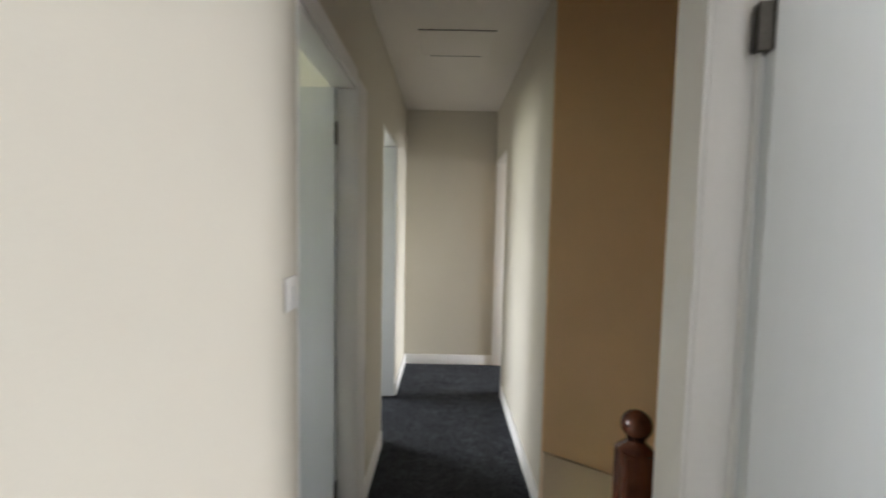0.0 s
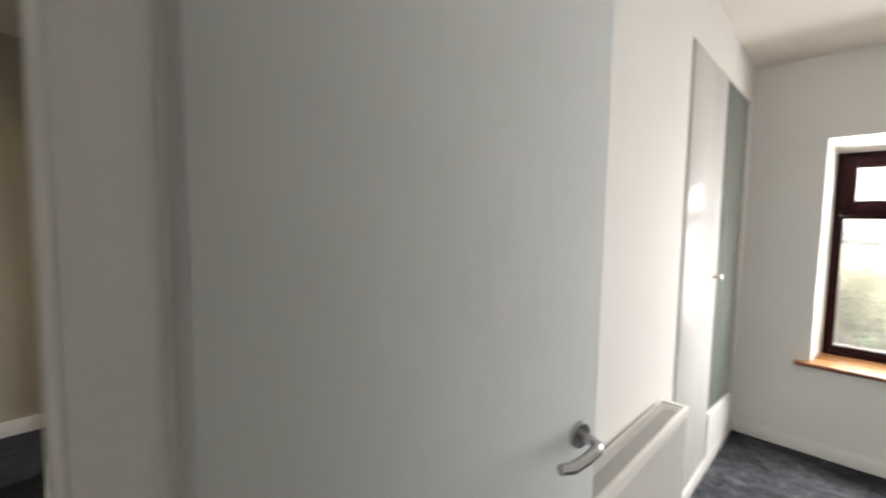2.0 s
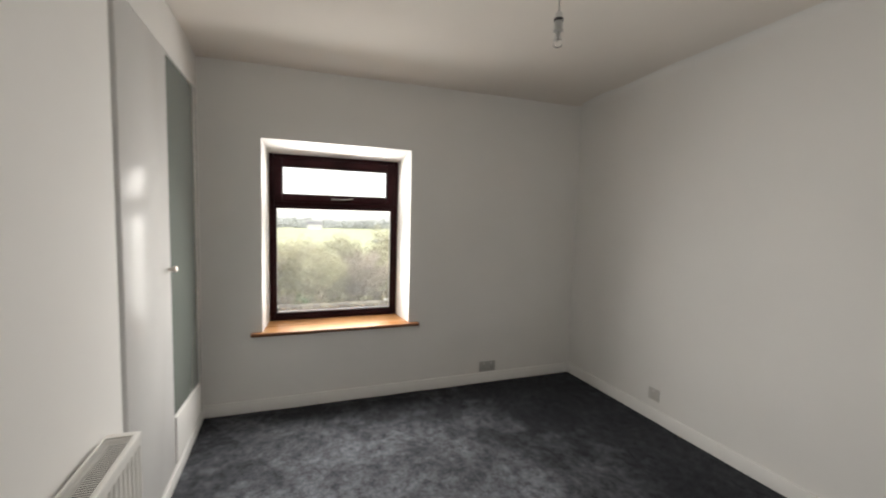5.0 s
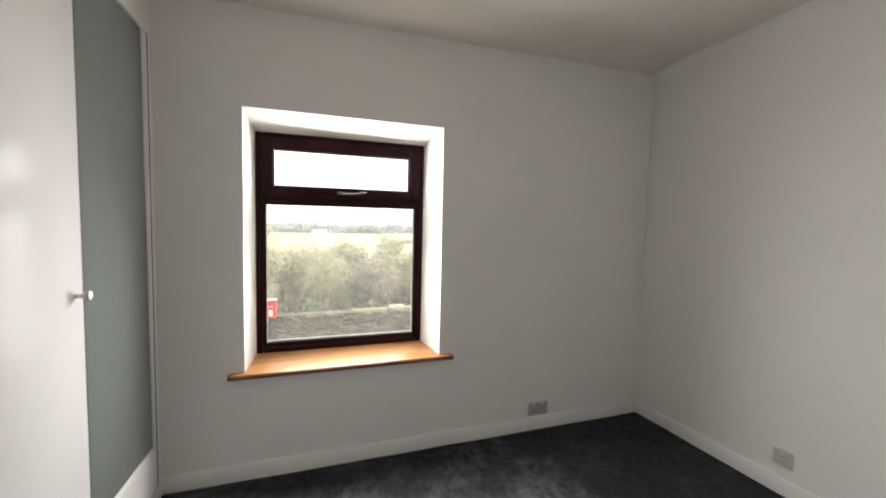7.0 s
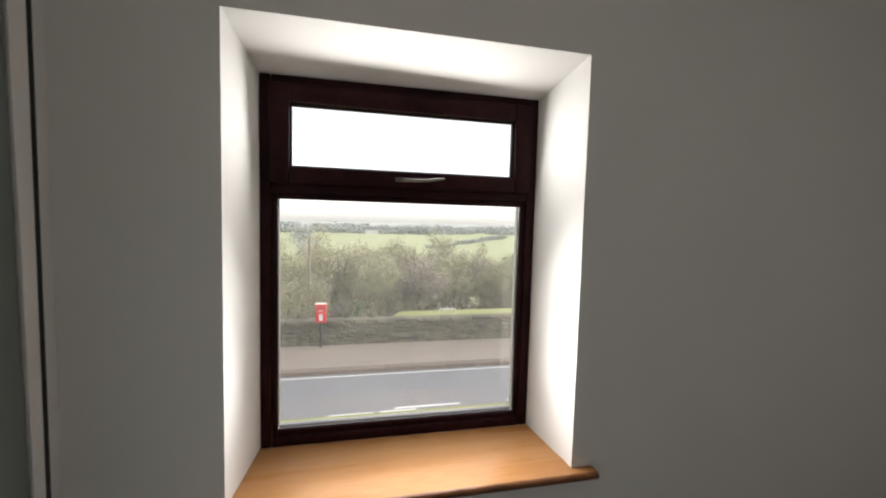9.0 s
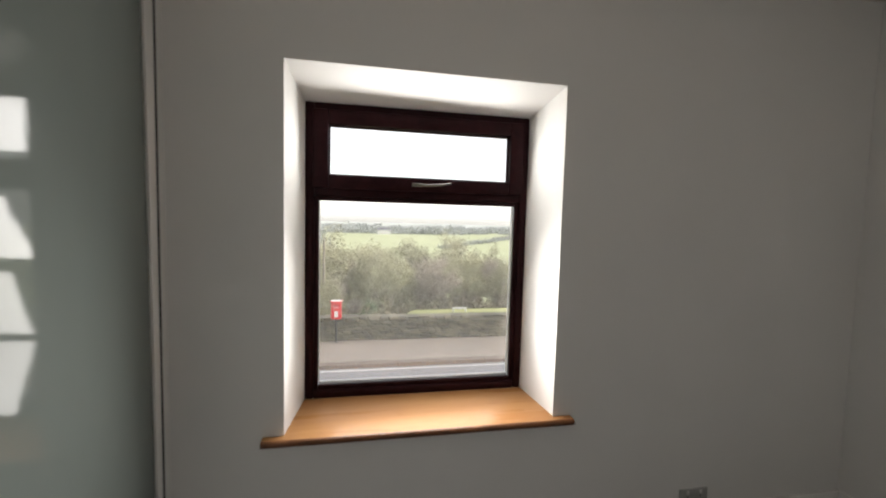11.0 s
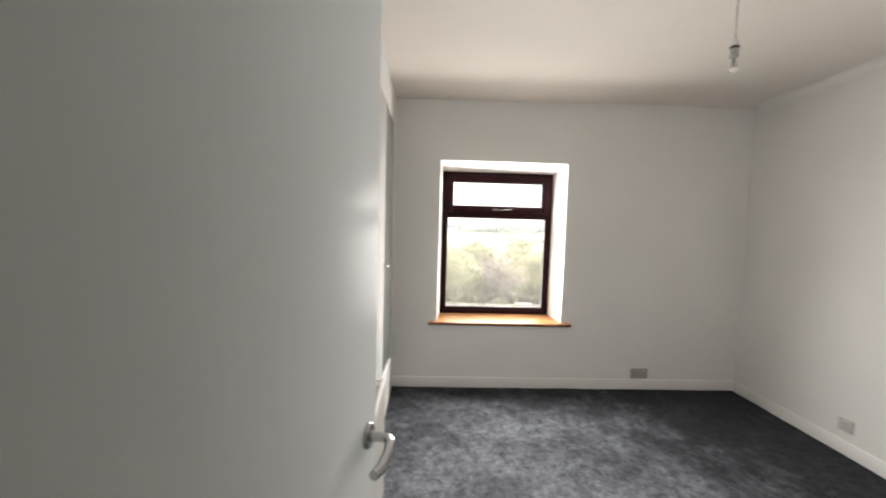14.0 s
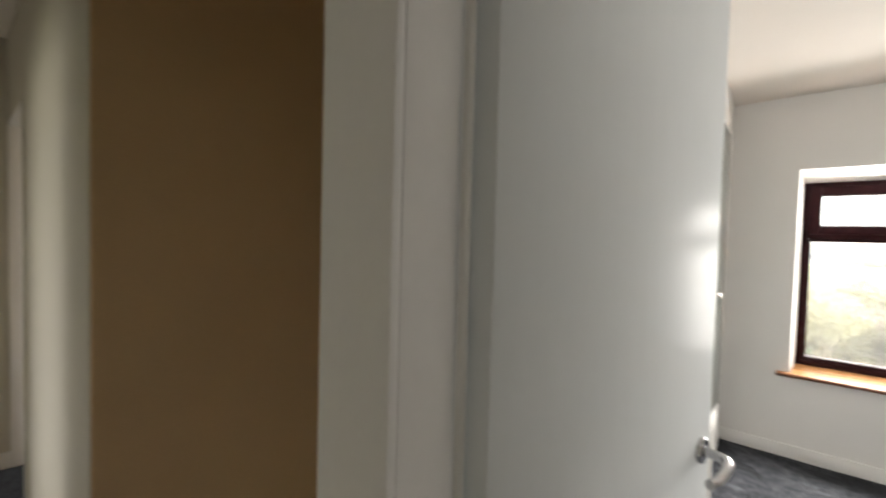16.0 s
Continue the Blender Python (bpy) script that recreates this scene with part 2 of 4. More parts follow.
def glass(name, haze_film=0.0):
    """Clear glass, with an added translucent veil that stands in for haze and glare."""
    m = bpy.data.materials.new(name)
    m.use_nodes = True
    n, l = m.node_tree.nodes, m.node_tree.links
    b = n["Principled BSDF"]
    b.inputs["Base Color"].default_value = (1, 1, 1, 1)
    b.inputs["Transmission Weight"].default_value = 1.0
    b.inputs["Roughness"].default_value = 0.0
    b.inputs["IOR"].default_value = 1.45
    if haze_film:
        haze_veil = n.new("ShaderNodeBsdfTranslucent")
        haze_veil.inputs["Color"].default_value = (0.95, 0.95, 0.94, 1)
        mix = n.new("ShaderNodeMixShader")
        haze_noise = n.new("ShaderNodeTexNoise")
        haze_noise.inputs["Scale"].default_value, haze_noise.inputs["Detail"].default_value = 3.0, 5
        amount = n.new("ShaderNodeMapRange")
        amount.inputs["To Min"].default_value, amount.inputs["To Max"].default_value = haze_film * 0.6, haze_film * 1.4
        l.new(haze_noise.outputs["Fac"], amount.inputs["Value"])
        l.new(amount.outputs[0], mix.inputs[0])
        l.new(b.outputs[0], mix.inputs[1])
        l.new(haze_veil.outputs[0], mix.inputs[2])
        l.new(mix.outputs[0], n["Material Output"].inputs["Surface"])
    return m


WINGLASS = glass("window_glass", 0.07)
GLASS = glass("clear_glass")


# ---- mesh helpers ----
def box(bm, x0, x1, y0, y1, z0, z1, bevel=0.0, seg=2):
    vs = [bm.verts.new((x, y, z)) for x in (x0, x1) for y in (y0, y1) for z in (z0, z1)]
    fs = [bm.faces.new([vs[i] for i in q]) for q in
          ((0, 1, 3, 2), (4, 6, 7, 5), (0, 4, 5, 1), (2, 3, 7, 6), (0, 2, 6, 4), (1, 5, 7, 3))]
    if bevel:
        es = {e for f in fs for e in f.edges}
        bmesh.ops.bevel(bm, geom=list(es), offset=bevel, segments=seg, affect="EDGES", profile=0.5)
    return vs


def lathe(bm, rings, center=(0, 0, 0), axis="z", n=24):
    """A turned body: rings of (radius, height)."""
    cx, cy, cz = center
    loops = []
    for r, h in rings:
        loop = []
        for i in range(n):
            a = 2 * math.pi * i / n
            u, v = r * math.cos(a), r * math.sin(a)
            p = {"z": (u, v, h), "y": (u, h, v), "x": (h, u, v)}[axis]
            loop.append(bm.verts.new((cx + p[0], cy + p[1], cz + p[2])))
        loops.append(loop)
    for a, b in zip(loops, loops[1:]):
        for i in range(n):
            bm.faces.new((a[i], a[(i + 1) % n], b[(i + 1) % n], b[i]))
    bm.faces.new(loops[0][::-1])
    bm.faces.new(loops[-1])


def tube(bm, pts, radii, n=8):
    """A round bar along points, tapering from radius to radius."""
    loops = []
    for i, p in enumerate(pts):
        p = Vector(p)
        d = Vector(pts[min(i + 1, len(pts) - 1)]) - Vector(pts[max(i - 1, 0)])
        q = d.to_track_quat("Z", "Y")
        loops.append([bm.verts.new(p + q @ Vector((radii[i] * math.cos(2 * math.pi * k / n), radii[i] * math.sin(2 * math.pi * k / n), 0)))
                      for k in range(n)])
    for a, b in zip(loops, loops[1:]):
        for i in range(n):
            bm.faces.new((a[i], a[(i + 1) % n], b[(i + 1) % n], b[i]))
    bm.faces.new(loops[0][::-1])
    bm.faces.new(loops[-1])


def mesh_of(name, bm, mat, smooth=False):
    bmesh.ops.recalc_face_normals(bm, faces=bm.faces)
    me = bpy.data.meshes.new(name)
    bm.to_mesh(me)
    bm.free()
    me.materials.append(mat)
    if smooth:
        for p in me.polygons:
            p.use_smooth = True
        me.set_sharp_from_angle(angle=radians(35))
    return me


def part(name, bm, mat, parent, label="", smooth=False):
    ob = new(name, mesh_of(name, bm, mat, smooth))
    ob.parent = parent
    if label:
        ob["label"] = label
    return ob


def boxpart(name, mat, parent, dims, bevel=0.0, label=""):
    bm = bmesh.new()
    box(bm, *dims, bevel=bevel)
    return part(name, bm, mat, parent, label, smooth=bevel > 0)


def thing(name, label, category, group="", at=(0, 0, 0), turn=0):
    ob = new(name)
    ob.matrix_basis = pose(*at, 0, 0, turn)
    ob.empty_display_size = 0.1
    return tagged(ob, label, category, group)


def structure(name, bm, mat, label, category, smooth=False):
    return tagged(new(name, mesh_of(name, bm, mat, smooth)), label, category, kind="structure")


def wall(name, axis, a0, a1, b0, b1, z0, z1, mat, label, holes=()):
    """A wall slab. axis 'x': lies across x from a0 to a1 and runs along y from b0 to b1; holes are (b_from, b_to, z_from, z_to)."""
    bm = bmesh.new()

    def put(u0, u1, w0, w1):
        if u1 - u0 > 1e-4 and w1 - w0 > 1e-4:
            box(bm, a0, a1, u0, u1, w0, w1) if axis == "x" else box(bm, u0, u1, a0, a1, w0, w1)

    u = b0
    for h0, h1, w0, w1 in sorted(holes):
        put(u, h0, z0, z1)
        put(h0, h1, z0, w0)
        put(h0, h1, w1, z1)
        u = h1
    put(u, b1, z0, z1)
    bmesh.ops.remove_doubles(bm, verts=bm.verts, dist=1e-5)
    return structure(name, bm, mat, label, "wall")


# ---- the house: bedroom, landing, stairwell and the rooms beside them ----
H = 2.75           # walls run up behind the ceilings
WX = 0.0           # room face of the window wall
DOOR_X0, DOOR_X1 = -3.346, -3.262   # landing face and bedroom face of the door wall
HALL_L, HALL_R, HALL_END = -4.253, -3.37, 3.186

# window wall with splayed reveal
WY0, WY1, WZ0, WZ1 = -1.454, -0.381, 0.565, 1.935      # opening at the room face
FY0, FY1, FZ0, FZ1 = -1.428, -0.413, 0.573, 1.877      # opening where the frame stands
FRX = 0.306
bm = bmesh.new()


def ring(x, y0, y1, z0, z1):
    return [bm.verts.new((x, y, z)) for y, z in ((y0, z0), (y1, z0), (y1, z1), (y0, z1))]


outer_in, inner_in = ring(WX, -3.13, 0.0, -0.1, H), ring(WX, WY0, WY1, WZ0, WZ1)
throat, inner_out = ring(FRX, FY0, FY1, FZ0, FZ1), ring(0.46, FY0, FY1, FZ0, FZ1)
outer_out = ring(0.46, -3.13, 0.0, -0.1, H)
for a, b in ((outer_in, inner_in), (inner_in, throat), (throat, inner_out), (inner_out, outer_out), (outer_out, outer_in)):
    for i in range(4):
        bm.faces.new((a[i], a[(i + 1) % 4], b[(i + 1) % 4], b[i]))
structure("wall_east", bm, WALL, "off-white painted bedroom wall with a deep splayed window reveal", "wall")
wall("wall_south", "y", -3.13, -3.03, DOOR_X1, 0.0, -0.1, H, WALL, "off-white painted plaster bedroom wall")
CUP_X0, CUP_XM, CUP_X1, CUP_Z0, CUP_Z1 = -1.383, -0.716, -0.04, 0.075, 2.2
wall("wall_north", "y", 0.0, 0.1, DOOR_X0 + 0.02, 0.46, -0.1, H, WALL, "off-white painted bedroom wall with a built-in cupboard opening",
     holes=[(CUP_X0, CUP_X1, CUP_Z0, CUP_Z1)])
JY, JZ, DW = -0.026, 2.045, 0.70
wall("wall_west", "x", DOOR_X0 + 0.02, DOOR_X1, -3.13, 0.0, -0.1, H, WALL, "white painted wall with the bedroom doorway",
     holes=[(JY - DW - 0.02, JY + 0.017, -0.1, JZ + 0.02)])
wall("wall_landing_east", "x", DOOR_X0, DOOR_X0 + 0.02, -1.75, 0.08, -0.1, H, CREAM, "cream painted landing wall beside the bedroom door",
     holes=[(JY - DW - 0.02, JY + 0.017, -0.1, JZ + 0.02)])
wall("wall_landing_south", "y", -1.85, -1.75, -4.345, DOOR_X0, -0.1, H, CREAM, "plain cream painted landing wall")
LD0, LD1 = 0.25, 0.915
LE0, LE1 = 1.72, 2.395
wall("wall_hall_west", "x", -4.345, HALL_L, -1.75, 3.3, -0.1, H, CREAM, "cream painted hall wall with two doorways",
     holes=[(LD0 - 0.019, LD1 + 0.021, -0.1, 2.001), (LE0 - 0.019, LE1 + 0.021, -0.1, 2.021)])
wall("wall_hall_end", "y", HALL_END, 3.3, HALL_L, -3.17, -0.1, H, CREAM, "cream painted end wall of the hall")
RD0, RD1 = 2.5, 3.172
wall("wall_hall_east", "x", HALL_R, -3.27, 1.095, HALL_END, -0.1, H, CREAM, "cream painted hall wall with an open doorway",
     holes=[(RD0, RD1, -0.1, 2.02)])
wall("wall_stairwell_north", "y", 1.095, 1.19, HALL_R + 0.1, 0.46, -2.7, H, TAN, "tan painted stairwell wall in shade")
bm = bmesh.new()
box(bm, HALL_R + 0.004, 0.36, 1.082, 1.0945, -2.7, H)
structure("wall_stairwell_face", bm, TAN, "tan painted stairwell plaster", "wall")
wall("wall_stairwell_south", "y", 0.1, 0.14, DOOR_X1, 0.46, -2.7, H, TAN, "tan painted stairwell wall")
wall("wall_stairwell_east", "x", 0.36, 0.46, 0.14, 1.09, -2.7, H, TAN, "tan painted end wall of the stairwell")
# rooms beside the hall, closed and plain, with their windows
wall("wall_far_room_east", "x", 0.3, 0.46, 1.19, 4.6, -0.1, H, WALL, "plain white wall with a window opening", holes=[(1.9, 3.5, 0.8, 2.0)])
wall("wall_far_room_north", "y", 4.6, 4.7, -3.27, 0.46, -0.1, H, WALL, "plain white wall of the far room")
wall("wall_far_room_west", "x", -3.27, -3.17, 3.3, 4.6, -0.1, H, WALL, "plain white wall of the far room")
wall("wall_left_room_west", "x", -7.3, -7.1, -1.75, 5.0, -0.1, H, WALL, "plain white wall with window openings",
     holes=[(-0.6, 0.9, 0.8, 2.1), (2.2, 3.6, 0.8, 2.1)])
wall("wall_left_room_south", "y", -1.85, -1.75, -7.3, -4.345, -0.1, H, WALL, "plain white room wall")
wall("wall_left_room_north", "y", 5.0, 5.1, -7.3, -4.345, -0.1, H, WALL, "plain white room wall")
wall("wall_left_room_middle", "y", 1.35, 1.45, -7.1, -4.345, -0.1, H, WALL, "plain white partition wall")
wall("wall_left_room_east", "x", -4.345, -4.25, 3.3, 5.0, -0.1, H, WALL, "plain white room wall")

# floors
bm = bmesh.new()
nx, ny = 36, 34
grid = [[bm.verts.new((-3.33 + 3.33 * i / nx, -3.03 + 3.03 * j / ny,
                       0.004 * noise.noise(Vector((i * 0.35, j * 0.35, 0.3))))) for j in range(ny + 1)] for i in range(nx + 1)]
for i in range(nx):
    for j in range(ny):
        bm.faces.new((grid[i][j], grid[i + 1][j], grid[i + 1][j + 1], grid[i][j + 1]))
structure("floor_bedroom", bm, CARPET, "charcoal deep-pile carpet with brushed patches and a painted window-lit area", "carpet", smooth=True)
bm = bmesh.new()
box(bm, -4.345, -3.332, -1.75, 0.14, -0.1, -0.002)
box(bm, -4.345, HALL_R, 0.14, HALL_END, -0.1, -0.002)
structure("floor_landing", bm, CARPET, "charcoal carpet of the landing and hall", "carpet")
bm = bmesh.new()
box(bm, -3.332, 0.46, -3.13, 0.1, -0.3, -0.05)
box(bm, -7.3, -4.345, -1.85, 5.1, -0.1, -0.004)
box(bm, HALL_R, 0.46, 1.19, 4.7, -0.1, -0.004)
box(bm, -3.4, 0.46, 0.0, 1.3, -2.75, -2.7)
structure("floor_other_rooms", bm, CARPET, "charcoal carpet in the neighbouring rooms", "carpet")
# ceilings: the bedroom one is old and slightly uneven
bm = bmesh.new()
nx, ny = 40, 36


def ceil_z(x, y):
    drop = 0.035 * math.exp(-(x / 0.22) ** 2) + 0.02 * math.exp(-((x + 0.55) / 0.3) ** 2)
    return 2.452 - 0.012 * y - 0.012 * x - drop + 0.010 * noise.noise(Vector((x * 1.3, y * 1.3, 2.0)))


grid = [[bm.verts.new((-3.262 + 3.262 * i / nx, -3.03 + 3.03 * j / ny, ceil_z(-3.262 + 3.262 * i / nx, -3.03 + 3.03 * j / ny)))
         for j in range(ny + 1)] for i in range(nx + 1)]
for i in range(nx):
    for j in range(ny):
        bm.faces.new((grid[i][j], grid[i + 1][j], grid[i + 1][j + 1], grid[i][j + 1]))
structure("ceiling_bedroom", bm, CEIL, "warm white uneven plaster ceiling", "ceiling", smooth=True)
bm = bmesh.new()
box(bm, HALL_L, HALL_R, -1.75, HALL_END, 2.5, 2.62)
box(bm, HALL_R, 0.36, 0.082, 1.095, 2.5, 2.62)
structure("ceiling_landing", bm, CEIL, "warm white landing ceiling", "ceiling")
bm = bmesh.new()
box(bm, -7.1, -4.345, -1.75, 5.0, 2.46, 2.62)
box(bm, -3.27, 0.3, 1.19, 4.6, 2.46, 2.62)
structure("ceiling_other_rooms", bm, CEIL, "white ceilings of the neighbouring rooms", "ceiling")
bm = bmesh.new()
box(bm, -7.5, 0.7, -3.3, 5.3, H, H + 0.2)
structure("roof", bm, SLATE, "grey slate roof over the house", "roof")
# the storey below, as it stands under the bedroom
bm = bmesh.new()
box(bm, 0.4, 0.46, -3.13, 0.1, -3.2, -0.1)
structure("wall_facade", bm, RENDER, "rendered outside wall of the house", "wall")

# soft plaster cove between wall and ceiling
def cove(name, arc, label):
    """A hollow quarter-round: rows of points swept along a corner."""
    bm = bmesh.new()
    rows = [[bm.verts.new(p) for p in row] for row in arc]
    for a, b in zip(rows, rows[1:]):
        for i in range(len(a) - 1):
            bm.faces.new((a[i], a[i + 1], b[i + 1], b[i]))
    structure(name, bm, WALL, label, "wall trim", smooth=True)


QUARTER = [(1 - math.sin(k * math.pi / 16), 1 - math.cos(k * math.pi / 16)) for k in range(9)]
cove("trim_ceiling", [[(x, -3.029 + 0.06 * a, ceil_z(x, -3.02) + 0.004 - 0.06 * b) for a, b in QUARTER] for x in [-3.26 + 0.2 * k for k in range(17)]],
     "rounded plaster joint between wall and ceiling")

# skirting boards
SKH, SKT = 0.088, 0.018


def skirting(dims):
    bm = bmesh.new()
    box(bm, *dims, bevel=0.004, seg=2)
    structure("baseboard", bm, GLOSSW, "white gloss painted skirting board", "skirting board", smooth=True)


skirting((-SKT, -0.001, -3.03, 0.0, -0.01, SKH))
skirting((DOOR_X1, -SKT, -3.029, -3.03 + SKT, -0.01, SKH))
skirting((DOOR_X1 + 0.03, -SKT, -0.010, -0.001, -0.01, SKH - 0.012))
skirting((HALL_L, HALL_R, HALL_END - SKT, HALL_END - 0.001, -0.01, 0.095))
skirting((HALL_R - SKT, HALL_R - 0.001, 1.1, RD0 - 0.07, -0.01, 0.095))
skirting((HALL_L + 0.001, HALL_L + SKT, LD1 + 0.205, LE0 - 0.06, -0.01, 0.095))
skirting((HALL_L + 0.001, HALL_L + SKT, LE1 + 0.02, HALL_END - SKT, -0.01, 0.095))
skirting((HALL_L + 0.001, HALL_L + SKT, -1.75, LD0 - 0.02, -0.01, 0.095))


# ---- window ----
def rail(name, parent, y0, y1, z0, z1, x0=FRX, x1=FRX + 0.07, mat=UPVC, bevel=0.006, label=""):
    return boxpart(name, mat, parent, (x0, x1, y0, y1, z0, z1), bevel, label)


win = thing("window_1", "dark brown framed window with top opening light", "window")
win["kind"] = "structure"
rail("window_frame", win, FY0, FY0 + 0.036, FZ0, FZ1)
rail("frame_jamb", win, FY1 - 0.036, FY1, FZ0, FZ1)
rail("frame_head", win, FY0 + 0.036, FY1 - 0.036, FZ1 - 0.048, FZ1)
rail("frame_bottom", win, FY0 + 0.036, FY1 - 0.036, FZ0, FZ0 + 0.036)
TZ0, TZ1 = 1.479, 1.522
rail("transom", win, FY0 + 0.036, FY1 - 0.036, TZ0, TZ1)
# opening light: sash standing proud of the frame
sx0, sx1 = FRX - 0.018, FRX + 0.05
S0, S1, SB, ST = FY0 + 0.032, FY1 - 0.032, 1.512, FZ1 - 0.03
rail("sash_stile", win, S0, S0 + 0.065, SB, ST, sx0, sx1)
rail("sash_stile", win, S1 - 0.065, S1, SB, ST, sx0, sx1)
rail("sash_rail", win, S0 + 0.065, S1 - 0.065, ST - 0.062, ST, sx0, sx1)
rail("sash_rail", win, S0 + 0.065, S1 - 0.065, SB, SB + 0.058, sx0, sx1)


def bead(y0, y1, z0, z1, w=0.006, x0=FRX + 0.006, x1=FRX + 0.03):
    for dims in ((y0, y0 + w, z0, z1), (y1 - w, y1, z0, z1), (y0 + w, y1 - w, z0, z0 + w), (y0 + w, y1 - w, z1 - w, z1)):
        rail("glazing_bead", win, *dims, x0, x1, UPVC, 0.003)


bead(FY0 + 0.036, FY1 - 0.036, FZ0 + 0.036, TZ0, 0.019, FRX + 0.015, FRX + 0.033)
bead(S0 + 0.065, S1 - 0.065, SB + 0.058, ST - 0.062)
for y0, y1, z0, z1 in ((FY0 + 0.052, FY1 - 0.052, FZ0 + 0.052, TZ0), (S0 + 0.067, S1 - 0.067, SB + 0.06, ST - 0.064)):
    p = boxpart("pane", WINGLASS, win, (FRX + 0.034, FRX + 0.038, y0, y1, z0, z1))
    p.visible_shadow = False
# bright spacer bar between the panes, seen at the bottom of the glass
rail("spacer_bar", win, FY0 + 0.057, FY1 - 0.057, FZ0 + 0.052, FZ0 + 0.0625, FRX + 0.040, FRX + 0.062, PLASTIC, 0.0015, "pale sealed-unit spacer bar")
for y0 in (FY0 + 0.0525, FY1 - 0.0575):
    rail("spacer_bar", win, y0, y0 + 0.005, FZ0 + 0.064, TZ0 - 0.006, FRX + 0.040, FRX + 0.062, PLASTIC, 0.001, "pale sealed-unit spacer bar")
bm = bmesh.new()
tube(bm, [(sx0 - 0.006, -0.885, 1.541), (sx0 - 0.028, -0.90, 1.541), (sx0 - 0.034, -0.93, 1.538), (sx0 - 0.036, -0.99, 1.541),
          (sx0 - 0.036, -1.045, 1.550)], [0.006, 0.006, 0.006, 0.0055, 0.004], 10)
box(bm, sx0 - 0.007, sx0 + 0.001, -0.920, -0.872, 1.533, 1.550, bevel=0.003)
part("window_handle", bm, STEEL, win, "silver window handle", smooth=True)

sill = thing("window_sill", "honey varnished pine window board with dark worn edge", "window sill")
bm = bmesh.new()
z0, z1 = WZ0 - 0.016, WZ0 + 0.010
pts = [(-0.034, -1.530), (-0.034, -0.308), (-0.002, -0.308), (-0.002, WY1), (FRX, FY1), (FRX, FY0), (-0.002, WY0), (-0.002, -1.530)]
lo = [bm.verts.new((x, y, z0)) for x, y in pts]
hi = [bm.verts.new((x, y, z1)) for x, y in pts]
bm.faces.new(lo[::-1])
bm.faces.new(hi)
for i in range(8):
    bm.faces.new((lo[i], lo[(i + 1) % 8], hi[(i + 1) % 8], hi[i]))
part("board", bm, PINE, sill)
bm = bmesh.new()
tube(bm, [(-0.034, -1.531, WZ0 - 0.003), (-0.034, -0.307, WZ0 - 0.003)], [0.0128, 0.0128], 12)
part("nosing", bm, PINEEDGE, sill, "dark worn rounded front edge", smooth=True)

# ---- built-in cupboard in the north wall ----
cup = thing("cupboard", "built-in cupboard with one white and one grey-green door", "cupboard")
# inside and stile are coloured near-black to put shade into the door gaps
bm = bmesh.new()
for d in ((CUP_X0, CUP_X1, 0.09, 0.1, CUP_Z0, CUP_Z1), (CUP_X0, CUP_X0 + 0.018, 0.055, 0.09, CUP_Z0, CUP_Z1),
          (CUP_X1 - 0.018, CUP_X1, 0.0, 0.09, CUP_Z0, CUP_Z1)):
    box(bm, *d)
part("carcass", bm, DARK, cup, "cupboard inside, shade of the gaps painted black")
boxpart("stile", DARK, cup, (CUP_X0 + 0.001, CUP_X0 + 0.03, 0.038, 0.054, CUP_Z0, CUP_Z1 - 0.001), 0.003, "recessed frame strip, shade of the gap painted black")
d1 = boxpart("cupboard_door", CUPW, cup, (-1.342, -0.722, -0.004, 0.018, CUP_Z0 + 0.012, CUP_Z1 - 0.008), 0.003, "flat white satin door")
bm = bmesh.new()
lathe(bm, [(0.007, 0.0), (0.007, -0.016), (0.013, -0.02), (0.016, -0.028), (0.013, -0.036), (0.006, -0.039)], (-0.768, -0.004, 1.133), "y", 20)
part("knob", bm, BRASS, d1, "small worn nickel knob", smooth=True)
boxpart("mid_stile", GLOSSW, cup, (-0.717, -0.703, 0.012, 0.03, CUP_Z0 + 0.01, CUP_Z1 - 0.002), 0.003)


def prism(name, mat, parent, outline, y0, y1, label=""):
    """A board of any outline in x and z, from y0 to y1."""
    bm = bmesh.new()
    a = [bm.verts.new((x, y0, z)) for x, z in outline]
    b = [bm.verts.new((x, y1, z)) for x, z in outline]
    bm.faces.new(a)
    bm.faces.new(b[::-1])
    for i in range(len(a)):
        k = (i + 1) % len(a)
        bm.faces.new((a[i], a[k], b[k], b[i]))
    bmesh.ops.recalc_face_normals(bm, faces=bm.faces)
    bmesh.ops.bevel(bm, geom=list(bm.edges), offset=0.0015, segments=1, affect="EDGES")
    return part(name, bm, mat, parent, label)


XR = lambda z: -0.090 - 0.026 * (z - 0.3) / 1.9     # the edge beside the window wall leans a little
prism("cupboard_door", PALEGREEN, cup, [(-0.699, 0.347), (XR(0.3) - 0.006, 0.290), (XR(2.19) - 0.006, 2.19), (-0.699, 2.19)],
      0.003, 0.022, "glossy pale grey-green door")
prism("scribe_strip", WALL, cup, [(XR(0.075), 0.08), (CUP_X1 - 0.019, 0.08), (CUP_X1 - 0.019, 2.195), (XR(2.195), 2.195)], -0.002, 0.012, "white filler strip beside the door")
prism("lower_panel", GLOSSW, cup, [(-0.699, 0.085), (XR(0.1) - 0.006, 0.085), (XR(0.3) - 0.006, 0.284), (-0.699, 0.341)], -0.008, 0.02, "white board below the door")

